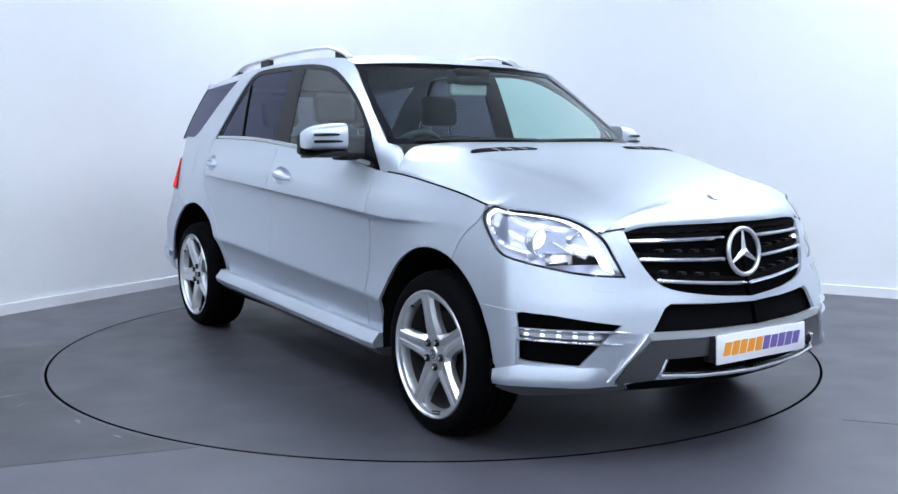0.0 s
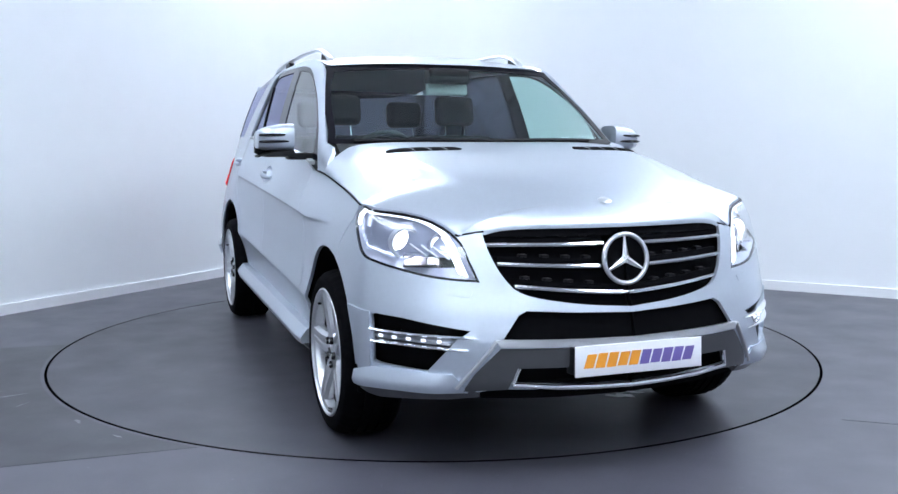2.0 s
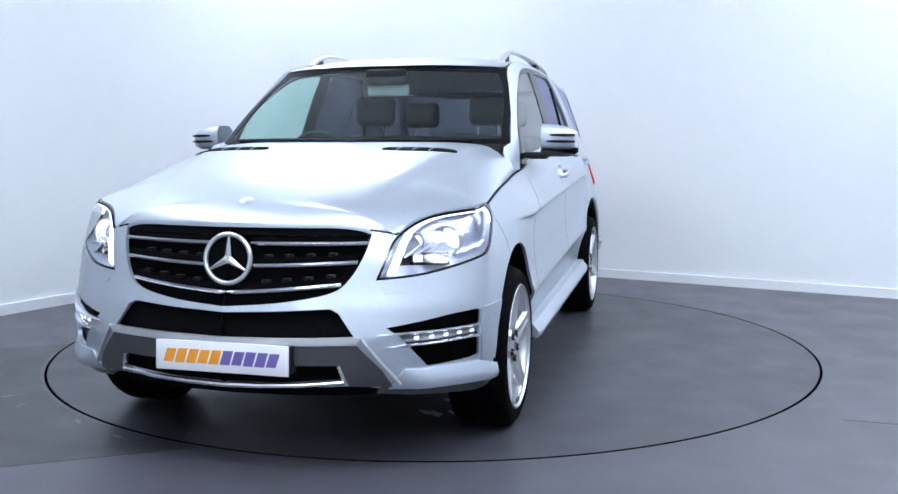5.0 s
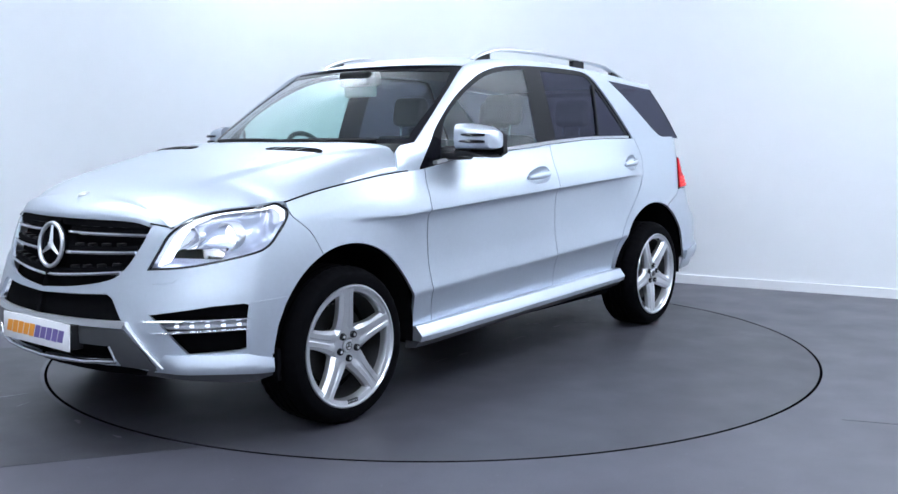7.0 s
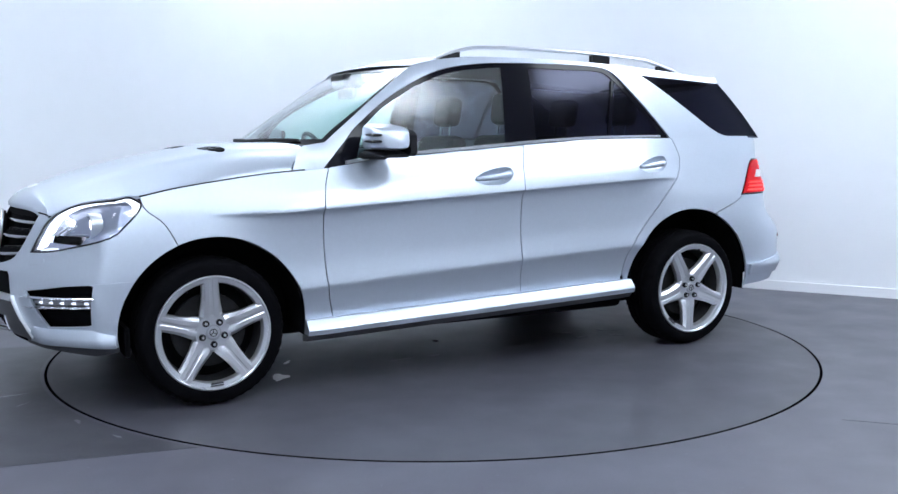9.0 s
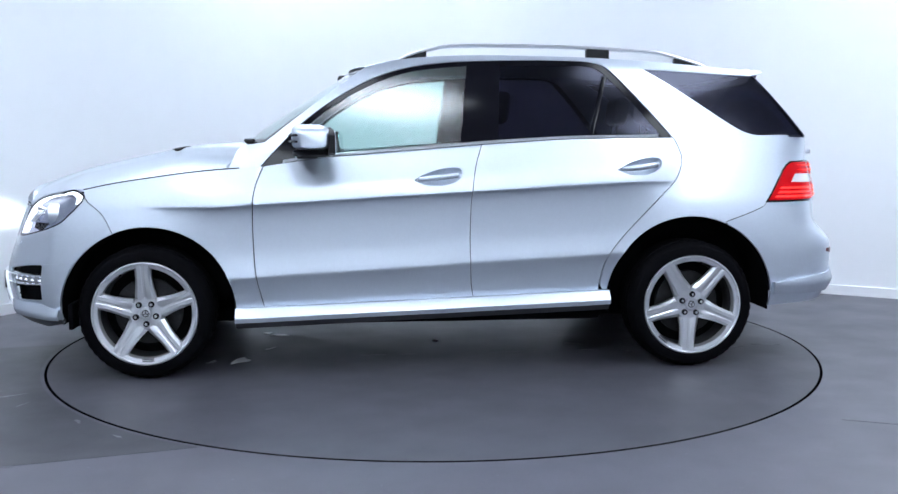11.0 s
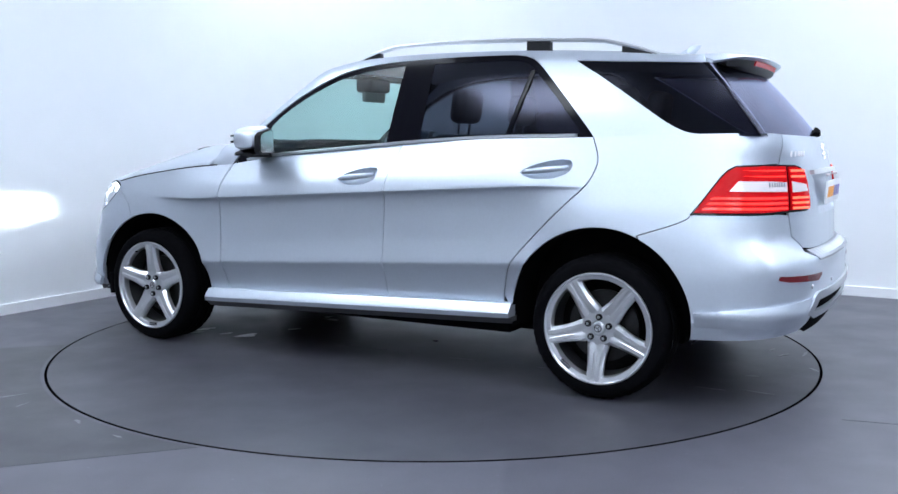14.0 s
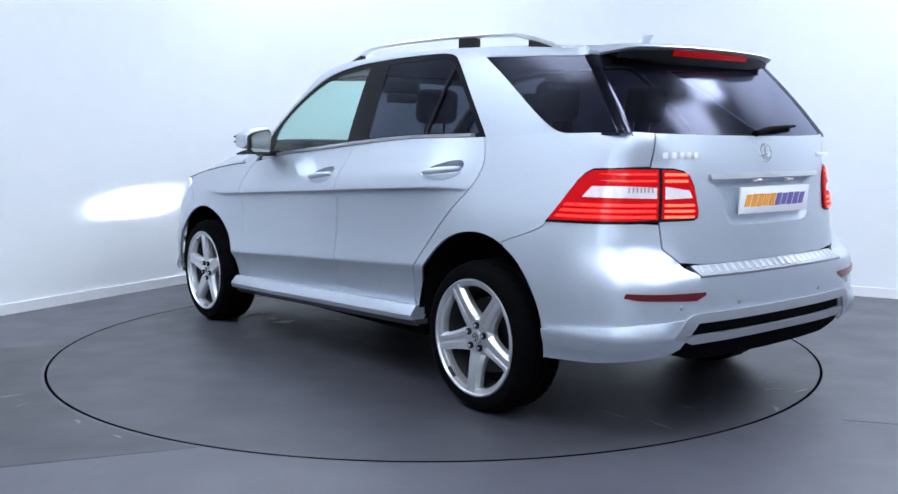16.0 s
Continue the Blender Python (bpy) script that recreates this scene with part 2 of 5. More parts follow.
def panel(outline, surf, holes=(), grid=0.03, gap=0.003, thick=0.014, step=0.02, out=0.0, rows=None):
    """A sheet-metal or glass panel: a flat outline laid on a curved surface, with turned-in edges."""
    from mathutils.geometry import delaunay_2d_cdt

    def clean(p):
        p = np.array(p, float)
        keep = np.hypot(*(p - np.roll(p, 1, 0)).T) > 1e-4
        return p[keep]

    loops = [densify(inset(densify(clean(outline), step), gap), step)] + [densify(inset(densify(clean(h), step), -gap), step) for h in holes]
    lo, hi = loops[0].min(0), loops[0].max(0)
    gx, gy = np.meshgrid(np.arange(lo[0], hi[0], grid) + grid / 2, np.arange(lo[1], hi[1], grid * 0.8) + grid / 2)
    if rows is not None:
        gx, gy = np.meshgrid(np.arange(lo[0], hi[0], grid) + grid / 2, rows[0])
        gy = rows[1](gy, gx)
    pts = np.c_[gx.ravel(), gy.ravel()]
    keep = inside(loops[0], pts)
    for h in loops[1:]:
        keep &= ~inside(h, pts)
    pts = pts[keep]
    edge = np.vstack(loops)
    if len(pts):
        near = np.min(np.hypot(pts[:, None, 0] - edge[None, :, 0], pts[:, None, 1] - edge[None, :, 1]), 1)
        pts = pts[near > min(grid * 0.4, 0.008)]
    coords, edges, base = [], [], 0
    for l in loops:
        coords += [Vector(p) for p in l]
        edges += [(base + i, base + (i + 1) % len(l)) for i in range(len(l))]
        base += len(l)
    coords += [Vector(p) for p in pts]
    verts, _, faces, *_ = delaunay_2d_cdt(coords, edges, [], 0, 1e-6)
    va = np.array([tuple(v) for v in verts])
    cen = np.array([va[list(f)].mean(0) for f in faces])
    tri = va[[list(f)[:3] for f in faces]]
    area = np.abs((tri[:, 1, 0] - tri[:, 0, 0]) * (tri[:, 2, 1] - tri[:, 0, 1]) - (tri[:, 2, 0] - tri[:, 0, 0]) * (tri[:, 1, 1] - tri[:, 0, 1])) / 2
    ok = inside(loops[0], cen) & (area > 8e-7)
    for h in loops[1:]:
        ok &= ~inside(h, cen)
    bm = bmesh.new()
    bv = [bm.verts.new(surf(*p)) for p in va]
    for v in bv:
        if abs(v.co.y) < 0.005:
            v.co.y = 0
    for f, good in zip(faces, ok):
        if good:
            bm.faces.new([bv[i] for i in f])
    bmesh.ops.delete(bm, geom=[v for v in bm.verts if not v.link_faces], context="VERTS")
    bmesh.ops.recalc_face_normals(bm, faces=bm.faces)
    bm.normal_update()
    tot = sum((f.normal.dot(f.calc_center_median() - Vector((f.calc_center_median().x * 0.55, 0, 0.7))) * f.calc_area() for f in bm.faces))
    if tot < 0:
        bmesh.ops.reverse_faces(bm, faces=bm.faces)
        bm.normal_update()
    if out:
        for v, n in [(v, v.normal.copy()) for v in bm.verts]:
            centre = v.co.y == 0
            v.co += n * out
            if centre:
                v.co.y = 0
    if thick:
        rim = [e for e in bm.edges if len(e.link_faces) == 1 and not all(v.co.y == 0 for v in e.verts)]
        nv = {}
        for e in rim:
            for v in e.verts:
                if v not in nv:
                    nv[v] = v.normal.copy()
        low = {v: bm.verts.new(v.co - n * thick) for v, n in nv.items()}
        for e in rim:
            a, b = e.verts
            l = e.link_faces[0]
            vs = list(l.verts)
            if vs[(vs.index(a) + 1) % len(vs)] != b:
                a, b = b, a
            bm.faces.new((b, a, low[a], low[b]))
    return bm


# ---------------------------------------------------------------- the room
E1, E2 = Vector((0.872, -0.4895, 0)), Vector((0.4895, 0.872, 0))
CORNER = Vector((-1.193, 4.311, 0))
ROOM_W, ROOM_L, ROOM_H = 10.0, 11.5, 4.4
STUDIO_L = 4.4  # how far the white side wall runs before the unseen grey stretch
ROOM = Matrix(((E1.x, E2.x, 0, CORNER.x), (E1.y, E2.y, 0, CORNER.y), (0, 0, 1, 0), (0, 0, 0, 1)))  # x along the back wall, -y along the side wall


def room_part(name, x0, x1, y0, y1, z0, z1, material, bevel=0.0):
    bm = bmesh.new()
    box(bm, x0, x1, y0, y1, z0, z1, bevel)
    bmesh.ops.transform(bm, matrix=ROOM, verts=bm.verts)
    return tagged(part(name, bm, material, smooth=False), kind="structure")


# east and west walls are unseen, set grey to darken the car's reflections
room_part("unseen_wall_east", ROOM_W, ROOM_W + 0.2, -ROOM_L, 0, -0.1, ROOM_H, M_WALL_UNSEEN)
room_part("wall_south", -0.2, ROOM_W + 0.2, -ROOM_L - 0.2, -ROOM_L, -0.1, ROOM_H, M_WALL)
room_part("unseen_wall_west", -0.2, 0.0, -ROOM_L, -STUDIO_L, -0.1, ROOM_H, M_WALL_UNSEEN)
room_part("ceiling", -0.2, ROOM_W + 0.2, -ROOM_L - 0.2, 0.2, ROOM_H, ROOM_H + 0.15, M_CEIL)
# the side wall, the back wall and the eased corner between them, in one line
WALL_LINE = [ROOM @ Vector((0, -STUDIO_L, 0)), Vector((-1.80, 3.23, 0)), Vector((-1.74, 3.33, 0)), Vector((-1.66, 3.41, 0)), Vector((-1.55, 3.455, 0)), Vector((-1.40, 3.475, 0)),
             Vector((-0.10, 3.575, 0)), Vector((0.12, 3.56, 0)), Vector((0.33, 3.455, 0)), ROOM @ Vector((ROOM_W, 0, 0))]


def along_wall(name, thick, z0, z1, material, inner):
    bm = bmesh.new()
    rows = []
    for i, p in enumerate(WALL_LINE):
        d = (WALL_LINE[min(i + 1, len(WALL_LINE) - 1)] - WALL_LINE[max(i - 1, 0)]).normalized()
        n = Vector((-d.y, d.x, 0))
        a, b = p - n * inner, p + n * thick
        rows.append([Vector((a.x, a.y, z0)), Vector((a.x, a.y, z1)), Vector((b.x, b.y, z1)), Vector((b.x, b.y, z0))])
    loft(bm, rows)
    return tagged(part(name, bm, material, sharp=50), kind="structure")


along_wall("wall_north", 0.2, -0.1, ROOM_H, M_WALL, 0.0)
along_wall("baseboard", 0.0, 0.0, 0.078, M_SKIRTING, 0.020)

# floor with the round pit of the turntable
TABLE_R = 2.241


def floor_mesh():
    bm = bmesh.new()
    n = 160
    inner = [Vector((math.cos(k * math.tau / n), math.sin(k * math.tau / n), 0)) * (TABLE_R + 0.003) for k in range(n)]
    outer = [v.normalized() * 14 for v in inner]
    a, b = [bm.verts.new(v) for v in inner], [bm.verts.new(v) for v in outer]
    for i in range(n):
        j = (i + 1) % n
        bm.faces.new((a[i], b[i], b[j], a[j]))
    bmesh.ops.recalc_face_normals(bm, faces=bm.faces)
    return bm


floor = tagged(part("floor", floor_mesh(), M_FLOOR, smooth=False), kind="structure", label="grey painted concrete floor, scuffed round the turntable")

bm = bmesh.new()
n = 160
lathe(bm, [(TABLE_R + 0.006, -0.0004), (TABLE_R + 0.003, -0.0004), (TABLE_R + 0.003, -0.07), (0.5, -0.07), (0.5, -0.08), (TABLE_R + 0.006, -0.08)], n, axis="z")
tagged(part("turntable_pit", bm, M_GAP, smooth=False), kind="structure")
bm = bmesh.new()
ring = [(TABLE_R - 0.008, -0.05), (TABLE_R - 0.008, -0.002), (TABLE_R - 0.011, 0.0005), (0.02, 0.0005), (0.02, -0.05)]
lathe(bm, ring, n, axis="z")
turntable = tagged(part("turntable", bm, M_TABLE, smooth=False), "round grey turntable disc set flush in the floor", "turntable")
bm = bmesh.new()
lathe(bm, [(TABLE_R - 0.0075, -0.05), (TABLE_R - 0.0075, -0.0005), (TABLE_R - 0.010, 0.0012), (TABLE_R - 0.012, 0.0008), (TABLE_R - 0.012, -0.05)], n, axis="z")
part("rubber_edge", bm, M_GAP, turntable, "black rubber edge of the disc", smooth=False)

# ceiling light panels
def ceiling_light(x, y, w, l):
    root = new("ceiling_light")
    root.matrix_world = ROOM @ pose(x, y, ROOM_H - 0.002)
    bm = bmesh.new()
    for s in (-1, 1):
        box(bm, -w / 2 - 0.03, w / 2 + 0.03, s * (l / 2 + 0.015) - 0.015, s * (l / 2 + 0.015) + 0.015, -0.05, 0)
        box(bm, s * (w / 2 + 0.015) - 0.015, s * (w / 2 + 0.015) + 0.015, -l / 2, l / 2, -0.05, 0)
    part("frame", bm, M_SATIN, root, smooth=False)
    bm = bmesh.new()
    box(bm, -w / 2, w / 2, -l / 2, l / 2, -0.035, -0.03)
    part("diffuser", bm, M_DIFFUSER, root, "glowing white diffuser", smooth=False)
    return tagged(root, "flat white ceiling light panel in a thin metal frame", "ceiling light", "ceiling lights of the studio")


LIGHTS = [(-2.7, -3.4), (0.2, -4.3), (3.0, -3.0), (-3.2, -1.0), (4.4, -1.0), (-1.2, 2.9), (3.5, 0.7), (-1.6, -7.6), (1.5, -7.9), (4.2, -5.0)]
TO_ROOM = ROOM.inverted()
for i, (x, y) in enumerate(LIGHTS):
    p = TO_ROOM @ Vector((x, y, 0))
    if i == 0:
        lamp = ceiling_light(p.x, p.y, 1.7, 1.1)
    else:
        copy_thing(lamp, ROOM @ pose(p.x, p.y, ROOM_H - 0.002))


# ---------------------------------------------------------------- the car's surfaces (x ahead, y left, z up, origin on the floor between the axles)
PLAN = np.array([(2.375, 0), (2.35, 0.27), (2.285, 0.5), (2.17, 0.72), (2.0, 0.878), (1.87, 0.928), (1.46, 0.953), (1.0, 0.938), (0.5, 0.93), (0, 0.93), (-0.5, 0.93),
                 (-1.0, 0.935), (-1.46, 0.957), (-1.9, 0.935), (-2.13, 0.90), (-2.275, 0.825), (-2.36, 0.66), (-2.40, 0.45), (-2.42, 0.22), (-2.425, 0)])
_line = np.array(arc([tuple(p) for p in PLAN], 30))
_arc = np.r_[0, np.cumsum(np.hypot(*np.diff(_line, axis=0).T))]
_fr, _re = _line[:, 0] > 1.3, _line[:, 0] < -1.3


def us(x):
    """Along the body line at a place on the side."""
    return float(np.interp(-x, -_line[:, 0], _arc))


def uf(y):
    """Along the body line at a place on the front."""
    return float(np.interp(y, _line[_fr, 1], _arc[_fr]))


def ur(y):
    """Along the body line at a place on the rear."""
    return float(np.interp(-y, -_line[_re][60:, 1], _arc[_re][60:]))


FRONT_X = hermite([0.2, 0.3, 0.38, 0.5, 0.6, 0.7, 0.8, 0.9, 0.96, 1.05], [-0.12, -0.045, -0.01, 0, -0.02, -0.055, -0.085, -0.125, -0.18, -0.32])
REAR_X = hermite([0.2, 0.32, 0.42, 0.52, 0.66, 0.70, 0.8, 0.9, 1.0, 1.12, 1.3], [0.16, 0.07, 0.02, 0, 0, 0.003, 0.006, 0.012, 0.022, 0.04, 0.10])
SIDE_Y = hermite([0.28, 0.38, 0.5, 0.555, 0.575, 0.62, 0.72, 0.84, 0.92, 0.945, 0.958, 0.985, 1.03, 1.08, 1.15, 1.3],
                 [-0.065, -0.048, -0.027, -0.009, 0.0, -0.008, -0.022, -0.026, -0.021, -0.014, 0.003, -0.004, -0.020, -0.048, -0.085, -0.155])
END_Y = hermite([0.2, 0.3, 0.45, 0.6, 0.75, 0.9, 1.0, 1.1, 1.3], [-0.06, -0.02, 0, 0, -0.012, -0.04, -0.07, -0.10, -0.16])


def step3(a, b, x):
    t = min(1.0, max(0.0, (x - a) / (b - a)))
    return t * t * (3 - 2 * t)


def body(u, z):
    """The painted skin below the windows."""
    px, py = float(np.interp(u, _arc, _line[:, 0])), float(np.interp(u, _arc, _line[:, 1]))
    wf, wr = step3(1.75, 2.2, px), step3(-1.75, -2.38, px)
    door = 1 - max(step3(1.0, 1.5, px), step3(-1.0, -1.45, px))
    zeta = z + 0.055 * min(1.1, max(-1.1, px))
    dy = door * float(SIDE_Y(zeta)) + (1 - door) * float(END_Y(z))
    x = px + wf * float(FRONT_X(z)) + wr * (float(REAR_X(z)) + 0.105 * step3(0.66, 0.82, z) * step3(0.52, 0.74, py) * (1 - 0.55 * step3(1.11, 1.26, z)) + 0.06 * step3(0.692, 0.732, z) * (1 - step3(0.52, 0.74, py)))
    return Vector((x, py + dy * (py / 0.93) ** 2, z))


def side(x, z):
    return body(us(x), z)


def cabin_y(x, z):
    taper = 0.010 * (x + 0.3) ** 2 if x > -1 else 0.0049 + 0.024 * (x + 1) ** 2 + 0.014 * (-1 - x)
    return 0.808 - (z - 1.256) * 0.33 - 0.16 * (z - 1.256) * (z - 1.69) - taper


def cabin(x, z):
    """The side of the cabin, windows included."""
    return Vector((x, cabin_y(x, z), z))


WS_X = hermite([1.18, 1.228, 1.42, 1.63, 1.68], [1.075, 1.02, 0.745, 0.415, 0.335])


def screen(y, z):
    """The windscreen."""
    return Vector((float(WS_X(z)) - 0.29 * y * y, y, z))


def tail(y, z):
    """The rear window."""
    return Vector((-2.272 + (z - 1.26) * 0.90 + 0.16 * (z - 1.26) * (1.62 - z) * -2 + 0.22 * y * y, y, z))


ROOF_Z = hermite([-2.05, -1.9, -1.6, -1.2, -0.8, -0.4, 0.0, 0.25, 0.42], [1.648, 1.662, 1.69, 1.72, 1.737, 1.742, 1.728, 1.69, 1.648])


def roof_at(x, y):
    return Vector((x, y, float(ROOF_Z(x)) - 0.035 * (abs(y) / 0.6) ** 2.4))


HOOD_C = hermite([0.95, 1.17, 1.34, 1.52, 1.7, 1.88, 2.05, 2.15, 2.21, 2.24, 2.25], [1.222, 1.212, 1.19, 1.155, 1.12, 1.08, 1.035, 1.0, 0.97, 0.945, 0.93])
HOOD_E = hermite([0.95, 1.03, 1.18, 1.4, 1.61, 1.76, 1.88, 1.98, 2.08, 2.25], [1.098, 1.093, 1.08, 1.052, 1.02, 0.988, 0.96, 0.93, 0.905, 0.905])

# the bonnet's edge runs along the wing, round the top of the lamp and to the corner of the grille
LAMP = arc([(uf(0.552), 0.728), (uf(0.580), 0.80), (uf(0.622), 0.886), (uf(0.738), 0.955), (us(1.90), 0.982), (us(1.81), 0.988), (us(1.752), 0.962)], 4)
_edge = [body(us(x), float(HOOD_E(x))) for x in np.linspace(0.95, 1.76, 28)]
_edge += [body(u, z + 0.003) for u, z in LAMP[19:7:-1]] + [body(uf(y), z) for y, z in ((0.60, 0.893), (0.57, 0.899), (0.545, 0.904), (0.528, 0.907))]


def _along(p):
    x = p.x
    for _ in range(20):
        x = p.x + 0.10 * (p.y / 0.52) ** 2 * step3(2.1, 2.25, x)
    return x


_ex = np.maximum.accumulate([_along(p) for p in _edge])
EDGE_X = np.linspace(0.95, 2.25, 131)


def _smooth(v):
    w = np.interp(EDGE_X, _ex, v)
    for _ in range(3):
        w = np.concatenate([w[:1], (w[:-2] + 2 * w[1:-1] + w[2:]) / 4, w[-1:]])
    return w


_ey, _ez = _smooth([p.y for p in _edge]), _smooth([p.z for p in _edge])


def HOOD_Y(x):
    return float(np.interp(x, EDGE_X, _ey)) - 0.007


def hood_edge(x):
    return float(np.interp(x, EDGE_X, _ez)) + 0.001



def hood_at(x, v):
    """The bonnet; v runs from edge to edge, -1 to 1."""
    y = v * float(HOOD_Y(x))
    ce, ed = float(HOOD_C(x)), hood_edge(x)
    a = abs(v)
    z = ce - (ce - ed) * a ** (2.7 + 5.5 * step3(2.0, 0.95, x) + 7 * step3(2.12, 2.25, x))
    line = 0.45 + 0.22 * (2.15 - x)
    z += 0.011 * step3(2.22, 1.85, x) * step3(line + 0.045, line - 0.035, abs(y))
    back = 0.10 * (y / 0.52) ** 2 * step3(2.1, 2.25, x)
    rear = (0.075 - 0.235 * y * y * (1 - step3(0.68, 0.86, abs(y)))) * step3(1.25, 0.97, x)
    return Vector((x - back + rear, y, z))


# ---------------------------------------------------------------- the car
car = new("car")
tagged(car, "silver metallic estate car with headlamps lit, on a turntable", "car")
car.location = (0, 0, 0)


def pair(name, make, material, parent=car, label="", sharp=40):
    """A part on the left and its twin on the right."""
    return [part(name, bm, material, parent, label, sharp=sharp) for bm in (make(), mirror(make()))]


def S(pts):
    return [(us(x), z) for x, z in pts]


def Fy(pts):
    return [(uf(y), z) for y, z in pts]


def Ry(pts):
    return [(ur(y), z) for y, z in pts]


def round_arch(cx, cz, r, a0, a1, n=28):
    return [(cx + r * math.cos(radians(a0 + (a1 - a0) * k / n)), cz + r * math.sin(radians(a0 + (a1 - a0) * k / n))) for k in range(n + 1)]


AF, AR = (1.443, 0.352, 0.443), (-1.45, 0.372, 0.457)
DOOR_A = arc([(0.85, 0.357), (0.887, 0.53), (0.90, 0.71), (0.90, 0.89), (0.883, 1.01), (0.845, 1.107)])
DOOR_B = arc([(-0.26, 0.397), (-0.248, 0.47), (-0.24, 0.62), (-0.24, 0.77), (-0.25, 0.96), (-0.272, 1.10), (-0.312, 1.22)])
DOOR_C = arc([(-0.945, 0.418), (-0.952, 0.49), (-0.98, 0.60), (-1.04, 0.69), (-1.16, 0.82), (-1.28, 0.94), (-1.37, 1.03), (-1.41, 1.12), (-1.405, 1.18), (-1.375, 1.257)])
BELT_F = arc([(0.845, 1.107), (0.53, 1.152), (0.06, 1.19), (-0.312, 1.22)])
BELT_R = arc([(-0.312, 1.22), (-0.56, 1.236), (-0.86, 1.25), (-1.375, 1.257)])
HOODCUT = [(x, float(HOOD_E(x))) for x in np.linspace(0.95, 1.76, 16)]

seam_x = AF[0] + AF[2] * math.cos(radians(68)), AF[1] + AF[2] * math.sin(radians(68))

# front wing
wing = S(DOOR_A + [(0.95, 1.098)] + HOODCUT + arc([(1.755, 0.965), (1.735, 0.925), (1.66, 0.86), seam_x], 4) + round_arch(*AF, 70, 180, 40) + [(0.99, 0.352)])
# doors
fdoor = S(DOOR_A[::-1] + DOOR_B + BELT_F[::-1])
CREASE = sorted([0.94, 0.947, 0.953, 0.958, 0.964, 0.972, 0.555, 0.565, 0.575, 0.585] + [c for c in np.arange(0.3, 1.4, 0.024) if min(abs(c - 0.956), abs(c - 0.57)) > 0.024])
ROWS = (CREASE, lambda c, u: c - 0.055 * np.clip(np.interp(u, _arc, _line[:, 0]), -1.1, 1.1))


def cup_line(x, z):
    """Outline of a handle's recess: blunt behind, drawn out to a point ahead."""
    line = arc([(x + 0.128, z - 0.022), (x + 0.07, z + 0.010), (x, z + 0.032), (x - 0.07, z + 0.043), (x - 0.115, z + 0.038), (x - 0.126, z + 0.01), (x - 0.10, z - 0.022), (x - 0.03, z - 0.047), (x + 0.06, z - 0.046), (x + 0.128, z - 0.022)], 3)[:-1]
    return [(us(a), b) for a, b in line]


HANDLES = ((-0.07, 1.052), (-1.165, 1.103))
FD = pair("front_door", lambda: panel(fdoor, body, holes=[cup_line(*HANDLES[0])], grid=0.03, gap=0.002, rows=ROWS), M_PAINT)
rdoor = S(DOOR_B[::-1] + DOOR_C + BELT_R[::-1])
RD = pair("rear_door", lambda: panel(rdoor, body, holes=[cup_line(*HANDLES[1])], grid=0.03, gap=0.002, rows=ROWS), M_PAINT)
pair("front_wing", lambda: panel(wing, body, grid=0.03, rows=ROWS), M_PAINT)
# rear quarter
TL = [(-1.90, 0.908), (-1.955, 0.966), (-2.01, 1.024), (-2.06, 1.072), (-2.105, 1.102), (-2.15, 1.119)]
quarter = S([(-1.0, 0.372)] + DOOR_C[4:] + [(-1.7, 1.27)]) + Ry([(0.80, 1.275), (0.702, 1.27), (0.697, 1.13), (0.77, 1.128)]) + S(TL[::-1] + arc([(-1.90, 0.905), (-1.85, 0.872), (-1.64, 0.80)], 4) + round_arch(*AR, 115, 2, 34))
pair("rear_quarter", lambda: panel(quarter, body), M_PAINT)

# bonnet
def hood_mesh():
    bm = bmesh.new()
    xs = [0.97 + 1.28 * (1 - (1 - i / 44) ** 1.5) for i in range(45)]
    rows = [[bm.verts.new(hood_at(x, -0.996 + 1.992 * j / 100)) for j in range(101)] for x in xs]
    for a, b in zip(rows, rows[1:]):
        for j in range(100):
            bm.faces.new((a[j], b[j], b[j + 1], a[j + 1]))
    bmesh.ops.recalc_face_normals(bm, faces=bm.faces)
    bm.normal_update()
    if sum(f.normal.z for f in bm.faces) < 0:
        bmesh.ops.reverse_faces(bm, faces=bm.faces)
    rim = [e for e in bm.edges if len(e.link_faces) == 1]
    got = bmesh.ops.extrude_edge_only(bm, edges=rim)["geom"]
    for v in got:
        if isinstance(v, bmesh.types.BMVert):
            v.co.z -= 0.014
    return bm


hood = part("bonnet", hood_mesh(), M_PAINT, car, sharp=50)
# black tubes added along the bonnet's shut line to give its shade
GAP_LINE = [Vector((x - (0.10 * (y / 0.52) ** 2 * step3(2.1, 2.25, x)), y - 0.003, z + 0.0004)) for x, y, z in zip(EDGE_X[2:], _ey[2:], _ez[2:])]
GAP_LINE = [p for p in GAP_LINE if p.x < 1.765 or p.x > 2.10]


def gap_tube(pts):
    bm = bmesh.new()
    tube(bm, pts, 0.0035, 6)
    return bm


pair("bonnet_gap_strip", lambda: gap_tube([p for p in GAP_LINE if p.x < 1.9]), M_UNDER, hood, "black strip for the shade in the bonnet gap")
pair("bonnet_gap_strip", lambda: gap_tube([p for p in GAP_LINE if p.x > 1.9]), M_UNDER, hood, "black strip for the shade in the bonnet gap")

